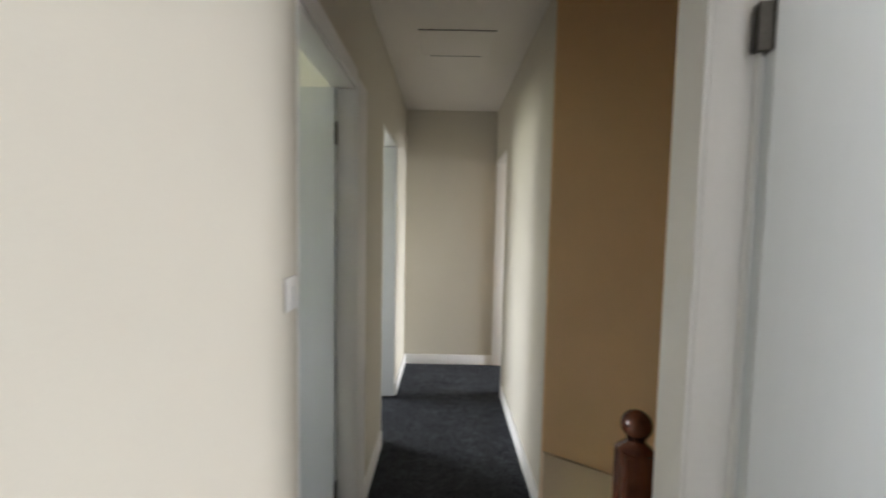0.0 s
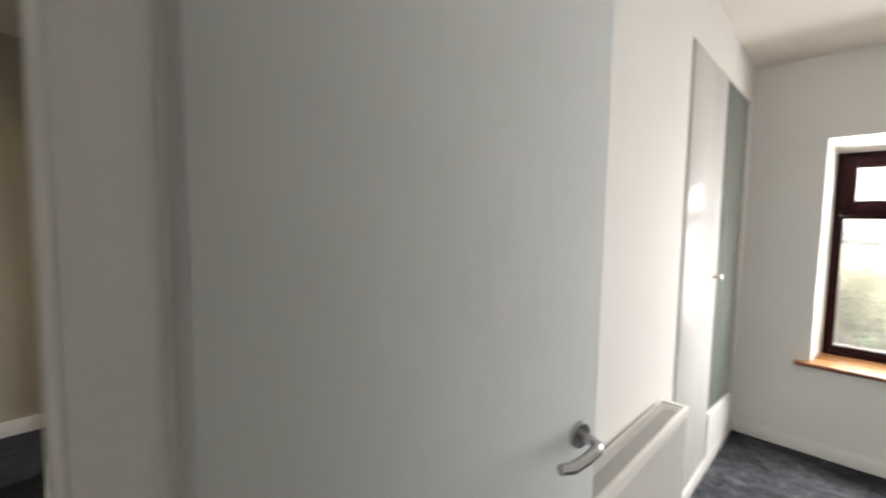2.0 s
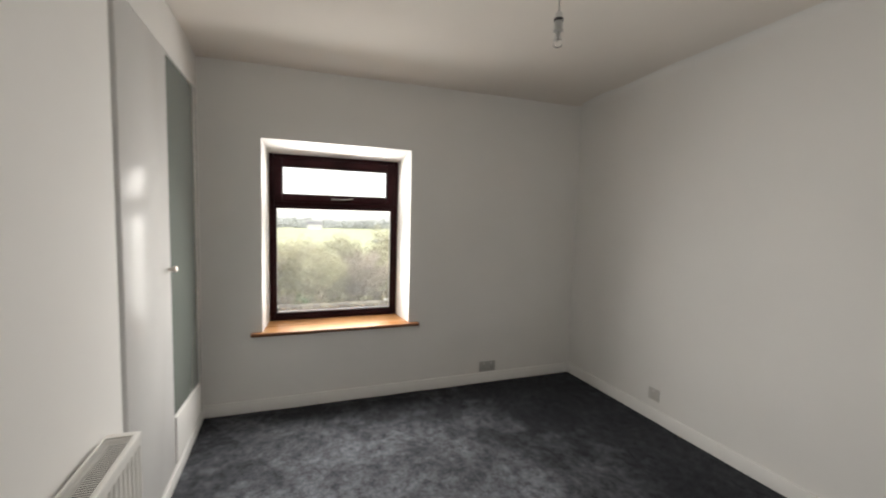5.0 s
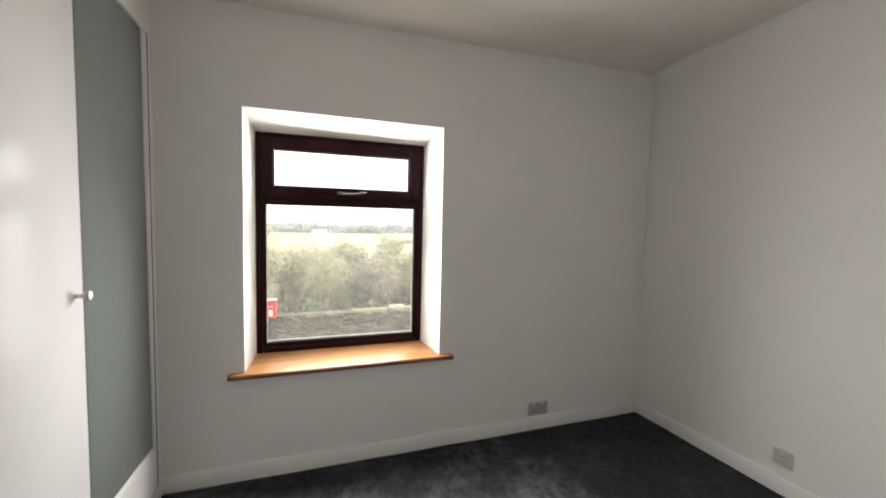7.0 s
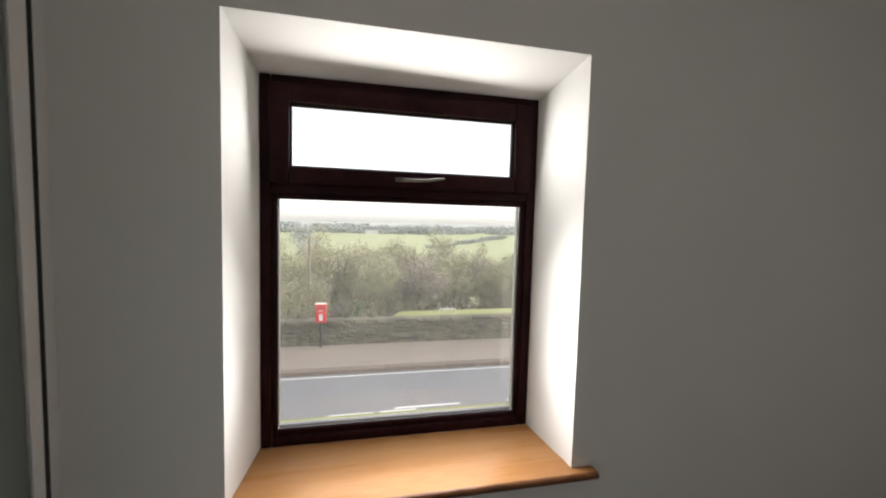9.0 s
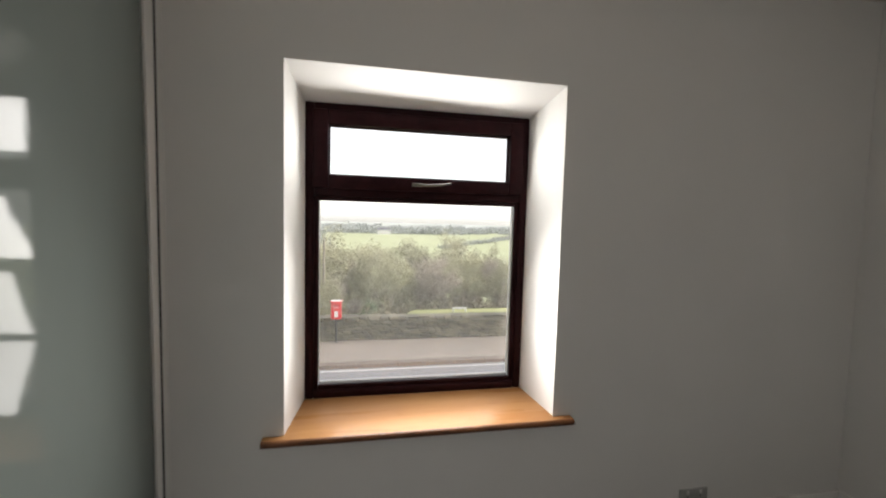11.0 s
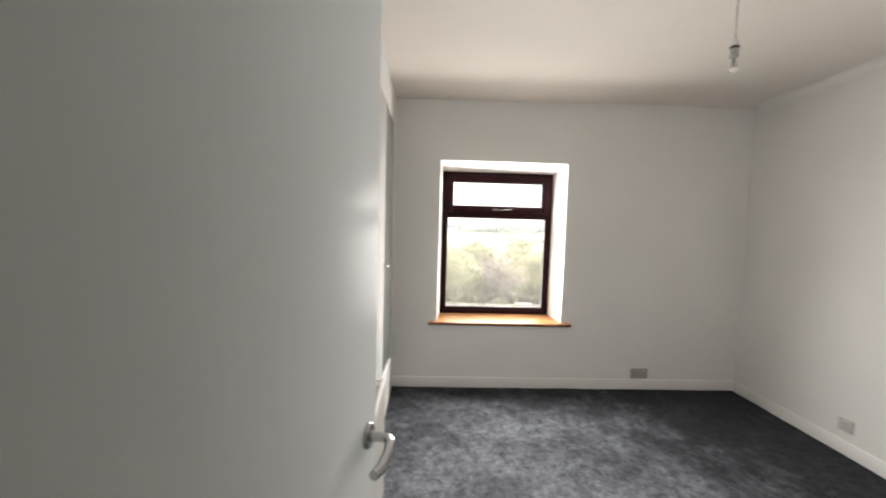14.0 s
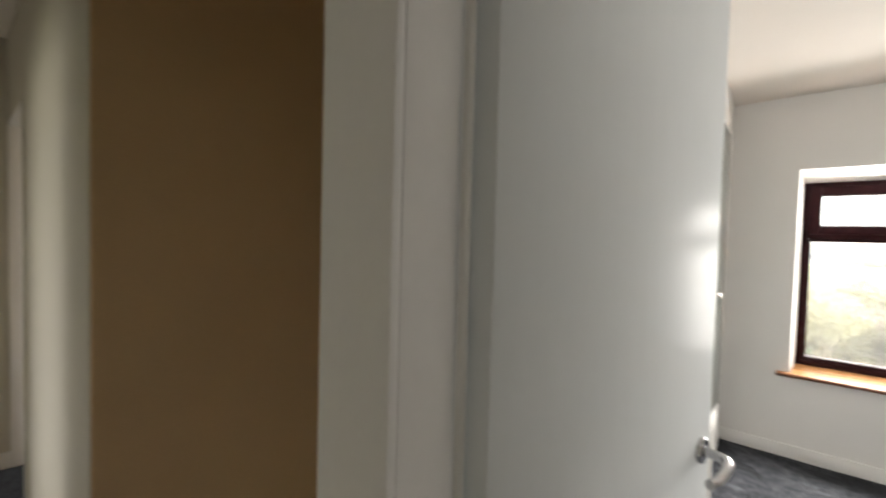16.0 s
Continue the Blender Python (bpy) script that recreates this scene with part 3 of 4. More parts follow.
# ---- radiator under the north wall ----
RX0, RX1, RY0, RY1, RZ0, RZ1 = -2.56, -1.570, -0.108, -0.018, 0.15, 0.703
rad = thing("radiator", "white double-panel radiator with slotted top grille", "radiator")
boxpart("back_panel", RADW, rad, (RX0, RX1, RY1 - 0.012, RY1, RZ0, RZ1 - 0.02), 0.003)
bm = bmesh.new()
pitch = 0.0333
x = RX0 + 0.02
prof = []
while x < RX1 - 0.03:
    prof += [(x, 0.0), (x + pitch * 0.22, 0.0), (x + pitch * 0.36, 0.007), (x + pitch * 0.78, 0.007), (x + pitch * 0.92, 0.0)]
    x += pitch
prof = [(RX0, 0.0)] + prof + [(RX1, 0.0)]
zs = [(RZ0, 0), (RZ0 + 0.035, 0), (RZ0 + 0.05, 1), (RZ1 - 0.055, 1), (RZ1 - 0.042, 0), (RZ1 - 0.022, 0)]
rows = [[bm.verts.new((px, RY0 + py * k, z)) for px, py in prof] for z, k in zs]
for a, b in zip(rows, rows[1:]):
    for i in range(len(a) - 1):
        bm.faces.new((a[i], a[i + 1], b[i + 1], b[i]))
part("front_panel", bm, RADW, rad)
for xa in (RX0, RX1 - 0.003):
    boxpart("side_cheek", RADW, rad, (xa, xa + 0.003, RY0 + 0.004, RY1, RZ0 + 0.02, RZ1 - 0.004))
bm = bmesh.new()
box(bm, RX0 - 0.002, RX1 + 0.003, RY0 - 0.003, RY0 + 0.014, RZ1 - 0.024, RZ1, bevel=0.004)
box(bm, RX0 - 0.002, RX1 + 0.003, RY1 - 0.003, RY1 + 0.002, RZ1 - 0.024, RZ1, bevel=0.001)
box(bm, RX0 - 0.002, RX0 + 0.02, RY0 + 0.014, RY1 - 0.003, RZ1 - 0.02, RZ1 - 0.001)
box(bm, RX1 - 0.022, RX1 + 0.003, RY0 + 0.014, RY1 - 0.003, RZ1 - 0.02, RZ1 - 0.001)
part("top_rim", bm, RADW, rad, smooth=True)
bm = bmesh.new()
x = RX0 + 0.022
while x < RX1 - 0.025:
    box(bm, x, x + 0.0042, RY0 + 0.014, RY1 - 0.003, RZ1 - 0.0042, RZ1 - 0.003)
    x += 0.0106
part("grille", bm, RADW, rad)
# solid near-black block stands for the shade below the grille slots
boxpart("convector", DARK, rad, (RX0 + 0.01, RX1 - 0.01, RY0 + 0.02, RY1 - 0.014, RZ0 + 0.03, RZ1 - 0.03), 0.0, "inner block, shade between the fins painted black")
for xa in (RX0 + 0.12, RX1 - 0.12):
    boxpart("bracket", RADW, rad, (xa, xa + 0.03, RY1, 0.0, 0.25, 0.55))
bm = bmesh.new()
tube(bm, [(RX0 + 0.03, -0.05, 0.0), (RX0 + 0.03, -0.05, RZ0 + 0.02)], [0.0075, 0.0075], 10)
part("pipe", bm, RADW, rad, smooth=True)
bm = bmesh.new()
tube(bm, [(RX1 - 0.03, -0.05, 0.0), (RX1 - 0.03, -0.05, RZ0 + 0.02)], [0.0075, 0.0075], 10)
part("pipe", bm, RADW, rad, smooth=True)

# ---- bedroom door and its lining ----
lin = thing("door_frame_bedroom", "white painted door lining and architrave", "door frame")
lin["kind"] = "structure"
boxpart("jamb", GLOSSW, lin, (DOOR_X0 - 0.001, DOOR_X1 - 0.004, JY + 0.0015, JY + 0.016, 0.0, JZ), 0.002)
# added white strip stands in for the light seen through the hinge gap
boxpart("bead", RADW, lin, (-3.265, -3.2545, JY - 0.010, JY + 0.0013, 0.0, JZ - 0.014), 0.004, "white strip added in place of light through the hinge gap")
boxpart("jamb", GLOSSW, lin, (DOOR_X0 - 0.002, DOOR_X1 + 0.002, JY - DW - 0.018, JY - DW, 0.0, JZ), 0.003)
boxpart("head", GLOSSW, lin, (DOOR_X0 - 0.002, DOOR_X1 + 0.002, JY - DW, JY, JZ - 0.014, JZ + 0.018), 0.003)
boxpart("architrave", GLOSSW, lin, (DOOR_X0 - 0.014, DOOR_X0 - 0.001, JY, 0.083, 0.0, JZ + 0.07), 0.005)
boxpart("architrave", GLOSSW, lin, (DOOR_X0 - 0.014, DOOR_X0 - 0.002, JY - DW - 0.075, JY - DW - 0.006, 0.0, JZ + 0.07), 0.004)
boxpart("architrave_head", GLOSSW, lin, (DOOR_X0 - 0.013, DOOR_X0 - 0.002, JY - DW - 0.006, JY, JZ - 0.012, JZ + 0.07), 0.004)


def lever_handle(parent, u, v, z, side=-1):
    """A lever on a round rose, at u along the leaf, on the face at v; side -1 faces -y. The lever points back to the hinges."""
    h = new("door_handle")
    h.parent = parent
    h["label"] = "satin chrome lever handle on round rose"
    bm = bmesh.new()
    lathe(bm, [(0.026, 0.0), (0.026, side * 0.006), (0.024, side * 0.009), (0.014, side * 0.0095)], (u, v, z), "y", 32)
    part("rose", bm, CHROME, h, smooth=True)
    bm = bmesh.new()
    tube(bm, [(u, v + side * 0.008, z), (u, v + side * 0.03, z), (u - 0.004, v + side * 0.045, z), (u - 0.018, v + side * 0.054, z - 0.001),
              (u - 0.05, v + side * 0.057, z - 0.006), (u - 0.085, v + side * 0.056, z - 0.010), (u - 0.112, v + side * 0.052, z - 0.006)],
         [0.0105, 0.0095, 0.010, 0.0105, 0.010, 0.0105, 0.009], 14)
    part("lever", bm, CHROME, h, smooth=True)
    return h


LW, LT = 0.683, 0.036
leafdoor = thing("door_1", "flush white door standing open into the bedroom", "door", at=(-3.251, -0.061, 0.0), turn=-10.8)
boxpart("leaf", DOORW, leafdoor, (0.0, LW, 0.0, LT, 0.012, 2.012), 0.002)
lever_handle(leafdoor, LW - 0.055, 0.0, 1.014)
for zc in (1.80, 0.25):
    bm = bmesh.new()
    box(bm, -0.0025, 0.0005, 0.004, LT - 0.004, zc - 0.045, zc + 0.045)
    box(bm, -0.0265, -0.001, 0.008, 0.031, zc - 0.045, zc + 0.045, bevel=0.001)
    tube(bm, [(-0.006, LT + 0.002, zc - 0.046), (-0.006, LT + 0.002, zc + 0.046)], [0.006, 0.006], 10)
    part("hinge", bm, HINGE, leafdoor, "dull steel butt hinge")

# ---- hall doors and linings ----
lin2 = thing("door_frame_hall", "white painted door lining in the hall", "door frame")
lin2["kind"] = "structure"
boxpart("jamb", GLOSSW, lin2, (-4.347, HALL_L + 0.002, LD1, LD1 + 0.02, 0.0, 2.0), 0.003)
boxpart("jamb", GLOSSW, lin2, (-4.347, HALL_L + 0.002, LD0 - 0.018, LD0, 0.0, 2.0), 0.003)
boxpart("head", GLOSSW, lin2, (-4.347, HALL_L + 0.002, LD0, LD1, 1.972, 2.0), 0.003)
boxpart("architrave", GLOSSW, lin2, (HALL_L + 0.002, HALL_L + 0.014, LD1 + 0.004, LD1 + 0.2, 0.0, 2.03), 0.004)
boxpart("architrave_head", GLOSSW, lin2, (HALL_L + 0.002, HALL_L + 0.013, LD0 - 0.018, LD1 + 0.004, 1.985, 2.055), 0.004)
hd = thing("door_2", "flush white door standing open into a side room", "door", at=(-4.326, 0.905, 0.0), turn=180)
boxpart("leaf", DOORW, hd, (0.0, 0.70, 0.0, 0.036, 0.012, 1.965), 0.002)
for zc in (1.78, 0.22):
    bm = bmesh.new()
    box(bm, -0.004, 0.0, 0.003, 0.033, zc - 0.045, zc + 0.045)
    tube(bm, [(-0.006, 0.038, zc - 0.046), (-0.006, 0.038, zc + 0.046)], [0.006, 0.006], 10)
    part("hinge", bm, HINGE, hd, "dull steel butt hinge")
lin3 = thing("door_frame_hall_far", "white painted lining of the far left doorway", "door frame")
lin3["kind"] = "structure"
boxpart("jamb", GLOSSW, lin3, (-4.347, HALL_L + 0.002, LE0 - 0.018, LE0, 0.0, 2.02), 0.003)
boxpart("head", GLOSSW, lin3, (-4.347, HALL_L + 0.002, LE0, LE1, 2.0, 2.02), 0.003)
boxpart("jamb", GLOSSW, lin3, (-4.347, HALL_L + 0.002, LE1, LE1 + 0.02, 0.0, 2.02), 0.003)
nd = thing("door_3", "narrow white door leaf standing open in the hall doorway", "door", at=(-4.252, 2.392, 0.0), turn=180)
boxpart("leaf", DOORW, nd, (0.0, 0.185, 0.0, 0.034, 0.012, 1.995), 0.002)
bm = bmesh.new()
lathe(bm, [(0.022, 0.034), (0.022, 0.042), (0.010, 0.044), (0.009, 0.07), (0.02, 0.075), (0.02, 0.09), (0.012, 0.096)], (0.157, 0, 1.055), "y", 20)
part("knob", bm, CHROME, nd, "satin chrome door knob", smooth=True)
lin4 = thing("door_frame_hall_right", "white painted lining of the open hall doorway", "door frame")
lin4["kind"] = "structure"
boxpart("jamb", GLOSSW, lin4, (HALL_R - 0.003, -3.268, RD1 - 0.02, RD1, 0.0, 2.02), 0.003)
boxpart("jamb", GLOSSW, lin4, (HALL_R - 0.003, -3.268, RD0, RD0 + 0.02, 0.0, 2.02), 0.003)
boxpart("head", GLOSSW, lin4, (HALL_R - 0.003, -3.268, RD0 + 0.02, RD1 - 0.02, 2.0, 2.02), 0.003)

# ---- loft hatch, switch, sockets ----
hatch = thing("loft_hatch", "white painted loft hatch with a dark gap round it", "hatch")
boxpart("panel", CEIL, hatch, (-4.03, -3.60, 1.53, 1.875, 2.4965, 2.4995), 0.001)
boxpart("gap_strip", DARK, hatch, (-4.035, -3.59, 1.522, 1.527, 2.497, 2.4995), 0.0, "dark open joint")
boxpart("gap_strip", DARK, hatch, (-3.98, -3.65, 1.879, 1.884, 2.497, 2.4995), 0.0, "dark open joint")

sw = thing("light_switch", "white plastic light switch plate on the wall", "light switch")
boxpart("plate", PLASTIC, sw, (HALL_L + 0.0005, HALL_L + 0.009, 0.138, 0.226, 1.188, 1.274), 0.003)
boxpart("rocker", PLASTIC, sw, (HALL_L + 0.009, HALL_L + 0.013, 0.172, 0.192, 1.214, 1.248), 0.0015)


def socket(name, label, gangs, width, m):
    s = new(name)
    s.matrix_basis = m
    tagged(s, label, "socket", "wall sockets")
    hgt = 0.086
    # single plate: the grey shading on white plastic is put into its colour
    boxpart("plate", GREYPL if gangs == 2 else PALEPL, s, (-width / 2, width / 2, 0.0, 0.009, -hgt / 2, hgt / 2), 0.003)
    for g in range(gangs):
        cx = (g - (gangs - 1) / 2) * 0.068
        boxpart("switch", PLASTIC, s, (cx - 0.006, cx + 0.006, 0.009, 0.012, 0.018, 0.036), 0.001)
        for dx, dz, w, h in ((0, 0.006, 0.004, 0.009), (-0.011, -0.018, 0.009, 0.004), (0.011, -0.018, 0.009, 0.004)):
            boxpart("pin_slot", DARK, s, (cx + dx - w / 2, cx + dx + w / 2, 0.0085, 0.0093, dz - h / 2, dz + h / 2))
    return s


socket("wall_socket", "grey double wall socket above the skirting board", 2, 0.146, pose(-0.0005, -2.172, 0.140, 0, 0, 90))
socket("wall_socket", "white single wall socket above the skirting board", 1, 0.090, pose(-0.977, -3.0295, 0.190, 0, 0, 0))

# ---- pendant lamp ----
LX, LY = -1.73, -1.538
zc = ceil_z(LX, LY)
pen = thing("pendant_lamp", "bare clear bulb on a white pendant flex", "pendant lamp")
bm = bmesh.new()
lathe(bm, [(0.048, zc + 0.004), (0.047, zc - 0.008), (0.032, zc - 0.02), (0.008, zc - 0.026)], (LX, LY, 0), "z", 28)
part("ceiling_rose", bm, PLASTIC, pen, smooth=True)
bm = bmesh.new()
tube(bm, [(LX, LY, zc - 0.02), (LX + 0.002, LY, 2.34), (LX, LY, 2.212)], [0.0032, 0.0032, 0.0032], 8)
part("flex", bm, GREYPL, pen, smooth=True)
bm = bmesh.new()
lathe(bm, [(0.008, 2.222), (0.014, 2.215), (0.0155, 2.196)], (LX, LY, 0), "z", 24)
part("holder_cap", bm, PLASTIC, pen, smooth=True)
bm = bmesh.new()
lathe(bm, [(0.0175, 2.196), (0.0185, 2.189), (0.0175, 2.186)], (LX, LY, 0), "z", 24)
part("holder_ring", bm, BLACK, pen, "dark ring", smooth=True)
bm = bmesh.new()
lathe(bm, [(0.0155, 2.186), (0.0155, 2.158), (0.018, 2.154), (0.018, 2.150), (0.011, 2.147)], (LX, LY, 0), "z", 24)
part("holder_body", bm, GREYPL, pen, smooth=True)
bm = bmesh.new()
lathe(bm, [(0.0095, 2.150), (0.0095, 2.139), (0.0120, 2.128), (0.0165, 2.117), (0.0178, 2.107), (0.0160, 2.097), (0.0095, 2.090), (0.0015, 2.088)], (LX, LY, 0), "z", 24)
part("bulb", bm, GLASS, pen, "clear glass bulb, unlit", smooth=True)
bm = bmesh.new()
lathe(bm, [(0.005, 2.148), (0.004, 2.128), (0.0015, 2.122), (0.0015, 2.11)], (LX, LY, 0), "z", 10)
part("filament_stem", bm, GREYPL, pen, smooth=True)

# ---- stairs and newel ----
stairs = thing("staircase", "carpeted stairs going down beside the tan wall", "stairs")
for i in range(13):
    bm = bmesh.new()
    x0 = HALL_R + 0.02 + 0.235 * i
    z = -0.185 * (i + 1)
    box(bm, x0, x0 + 0.26, 0.145, 1.07, max(z - 0.3, -2.7), z, bevel=0.008)
    part("step", bm, CARPET, stairs)
bm = bmesh.new()
pts = [(HALL_R + 0.006, 0.315), (-2.95, 0.18), (-0.3, -1.9), (-0.3, -2.3), (HALL_R + 0.006, -0.3)]
fr = [bm.verts.new((x, 1.060, z)) for x, z in pts]
bk = [bm.verts.new((x, 1.0815, z)) for x, z in pts]
bm.faces.new(fr)
bm.faces.new(bk[::-1])
for i in range(5):
    bm.faces.new((fr[i], fr[(i + 1) % 5], bk[(i + 1) % 5], bk[i]))
part("string", bm, SKIRTPINK, stairs, "pinkish painted sloping stair string")
newel = thing("newel_post", "dark mahogany newel post with ball finial", "newel post")
NX, NY = -3.315, 0.262
boxpart("post", MAHOG, newel, (NX - 0.043, NX + 0.043, NY - 0.043, NY + 0.043, -0.2, 0.79), 0.006)
bm = bmesh.new()
lathe(bm, [(0.046, 0.79), (0.048, 0.797), (0.04, 0.805), (0.028, 0.813), (0.024, 0.821), (0.026, 0.826)], (NX, NY, 0), "z", 24)
part("collar", bm, MAHOG, newel, smooth=True)
bm = bmesh.new()
lathe(bm, [(0.041 * math.sin(a) + 0.0005, 0.865 - 0.041 * math.cos(a)) for a in [0.35 + (math.pi - 0.36) * k / 12 for k in range(13)]], (NX, NY, 0), "z", 24)
part("ball_finial", bm, MAHOG, newel, smooth=True)

# ---- outdoors ----
GZ = -3.05


def lerp_table(t, x):
    for (a, b), (c, d) in zip(t, t[1:]):
        if x <= c:
            f = max(0, (x - a) / (c - a))
            f = f * f * (3 - 2 * f)
            return b + (d - b) * f
    return t[-1][1]


SLOPE = [(13.2, GZ - 0.06), (14.5, GZ - 0.5), (31, -5.6), (40, -9.6), (52, -13.4), (75, -19), (130, -22.6), (180, -18.5), (340, -11.0), (480, -12.0),
         (900, -17), (4000, -30)]


def ground_z(x, y):
    if x < 13.2:
        return GZ - 0.06
    z = lerp_table(SLOPE, x)
    if x < 60:
        k = max(0.0, min(1.0, (y + 4.5) / 4.0)) * max(0.0, min(1.0, (x - 13.2) / 4)) * max(0, min(1, (60 - x) / 25))
        z -= 3.0 * k
    return z + (0.25 * noise.noise(Vector((x * 0.06, y * 0.06, 0))) + (2.0 * noise.noise(Vector((x * 0.006, y * 0.006, 1))) if x > 150 else 0)) * min(1, (x - 13.2) / 20)


bm = bmesh.new()
xs = [-4000, -600, -60, -10, 3, 7, 13.2] + [13.2 + 1.2 * k for k in range(1, 15)] + [30 + 4 * k for k in range(1, 13)] + \
     [78 + 14 * k for k in range(1, 26)] + [428 + 45 * k for k in range(1, 12)] + [1200, 2000, 4000]
ys = [-4000, -1500, -600, -300, -200] + [-150 + 6 * k for k in range(0, 18)] + [-45 + 2.5 * k for k in range(0, 33)] + [40 + 10 * k for k in range(1, 10)] + [300, 600, 1500, 4000]
grid = [[bm.verts.new((x, y, ground_z(x, y))) for y in ys] for x in xs]
for i in range(len(xs) - 1):
    for j in range(len(ys) - 1):
        f = bm.faces.new((grid[i][j], grid[i + 1][j], grid[i + 1][j + 1], grid[i][j + 1]))
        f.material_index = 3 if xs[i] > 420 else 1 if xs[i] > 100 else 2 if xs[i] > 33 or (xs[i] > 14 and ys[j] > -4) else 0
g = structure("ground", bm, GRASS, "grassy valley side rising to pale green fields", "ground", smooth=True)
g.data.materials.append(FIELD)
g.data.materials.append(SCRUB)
g.data.materials.append(HAZED_MOOR)
bm = bmesh.new()
box(bm, 7.74, 10.58, -120, 120, GZ - 0.3, GZ)
structure("road", bm, ASPHALT, "damp grey asphalt road", "road")
bm = bmesh.new()
box(bm, 10.86, 13.1, -120, 120, GZ - 0.3, GZ + 0.09)
structure("pavement", bm, PAVE, "grey-brown tarmac pavement", "pavement")
for k in range(90):
    bm = bmesh.new()
    y0 = -45 + k * 0.92
    box(bm, 10.58, 10.86, y0, y0 + 0.91, GZ - 0.2, GZ + 0.115, bevel=0.012, seg=1)
    if k == 0:
        kb = thing("kerb", "weathered stone kerb along the road", "kerb")
        kb["kind"] = "structure"
        kme = mesh_of("kerb_stone", bm, KERB)
        ob = new("kerb_stone", kme)
        ob.parent = kb
    else:
        bm.free()
        ob = new("kerb_stone", kme)
        ob.parent = kb
        ob.location = (0, k * 0.92, 0)
bm = bmesh.new()
box(bm, 10.36, 10.42, -120, 120, GZ, GZ + 0.004)
structure("road_edge_line", bm, LINE, "white painted road edge line", "road marking")
for y0, y1, xx in ((-1.3, -0.3, 7.98), (-2.3, -1.45, 8.0), (-3.4, -1.8, 8.14), (-6.7, -4.6, 8.12), (1.8, 3.8, 8.0)):
    bm = bmesh.new()
    box(bm, xx, xx + 0.09, y0, y1, GZ, GZ + 0.004)
    structure("road_dash", bm, LINE, "worn white road marking dash", "road marking")
bm = bmesh.new()
box(bm, 5.2, 7.92, -60, 60, GZ - 0.3, GZ + 0.05)
structure("verge", bm, GRASS, "mossy grass verge beside the road", "verge")

# postbox
pb = thing("postbox", "red postbox on a black post beside the wall", "postbox", at=(12.9, 0.18, GZ + 0.09))
bm = bmesh.new()
box(bm, -0.13, 0.13, -0.175, 0.175, 0.86, 1.42, bevel=0.015)
part("body", bm, REDBOX, pb, smooth=True)
bm = bmesh.new()
box(bm, -0.155, 0.14, -0.195, 0.195, 1.42, 1.49, bevel=0.02)
part("hood", bm, REDBOX, pb, smooth=True)
boxpart("hood_top", WHITEWASH, pb, (-0.13, 0.12, -0.17, 0.17, 1.489, 1.494), 0, "pale top of the hood")
boxpart("slot", BLACK, pb, (-0.134, -0.128, -0.11, 0.11, 1.325, 1.35))
boxpart("notice_plate", PLASTIC, pb, (-0.136, -0.128, -0.06, 0.06, 0.94, 1.15), 0, "white collection notice")
boxpart("emblem_bar", PLASTIC, pb, (-0.134, -0.128, -0.09, 0.09, 1.26, 1.28), 0, "pale lettering bar")
bm = bmesh.new()
tube(bm, [(0, 0, -0.05), (0, 0, 0.87)], [0.04, 0.04], 14)
part("post", bm, BLACK, pb, smooth=True)

# dry stone wall: core, coping, single stones
sw_wall = thing("stone_wall", "dry stone roadside wall with rounded coping stones", "stone wall")
sw_wall["kind"] = "structure"
WALLX = 13.1
boxpart("core", MORTAR, sw_wall, (WALLX + 0.03, WALLX + 0.4, -70, 60, GZ - 0.6, GZ + 0.80))
rnd = random.Random(5)
stone_meshes = []
for v in range(8):
    bm = bmesh.new()
    box(bm, -0.5, 0.5, -0.5, 0.5, -0.5, 0.5, bevel=0.14, seg=1)
    for q in bm.verts:
        q.co += Vector((rnd.uniform(-0.07, 0.07), rnd.uniform(-0.07, 0.07), rnd.uniform(-0.07, 0.07)))
    stone_meshes.append(mesh_of("stone", bm, STONE))
rows_z = [0.0]
while rows_z[-1] < 0.74:
    rows_z.append(rows_z[-1] + rnd.uniform(0.055, 0.105))
slots = []
for r in range(len(rows_z) - 1):
    y = -9.0 + rnd.uniform(0, 0.3)
    while y < 4.2:
        w = rnd.uniform(0.12, 0.42)
        slots.append((y, w, rows_z[r], rows_z[r + 1]))
        y += w
slots.sort(key=lambda s: abs(s[0] + 2.0))
rest = bmesh.new()
for k, (y, w, za, zb) in enumerate(slots):
    depth = rnd.uniform(0.1, 0.22)
    m = Matrix.Translation((WALLX + 0.06, y + w / 2, GZ + 0.09 + (za + zb) / 2)) @ Matrix.Diagonal((depth, w * 0.96, (zb - za) * 0.93, 1))
    if k < 290:
        ob = new("stone", stone_meshes[k % 8])
        ob.parent = sw_wall
        ob.matrix_basis = m
    else:
        n0 = len(rest.verts)
        rest.from_mesh(stone_meshes[k % 8])
        rest.verts.ensure_lookup_table()
        for q in rest.verts[n0:]:
            q.co = m @ q.co
for side, ya, yb in ((0, -45, -9.0), (1, 4.2, 25)):
    for r in range(len(rows_z) - 1):
        y = ya
        while y < yb:
            w = rnd.uniform(0.25, 0.6)
            n0 = len(rest.verts)
            box(rest, WALLX - 0.02 + rnd.uniform(-0.02, 0.02), WALLX + 0.1, y + 0.012, y + w - 0.012, GZ + 0.09 + rows_z[r] + 0.006, GZ + 0.09 + rows_z[r + 1] - 0.006)
            y += w
tagged(part("stones", rest, STONE, sw_wall, "further courses of rough stones"), kind="stuff")
y = -16.0
k = 0
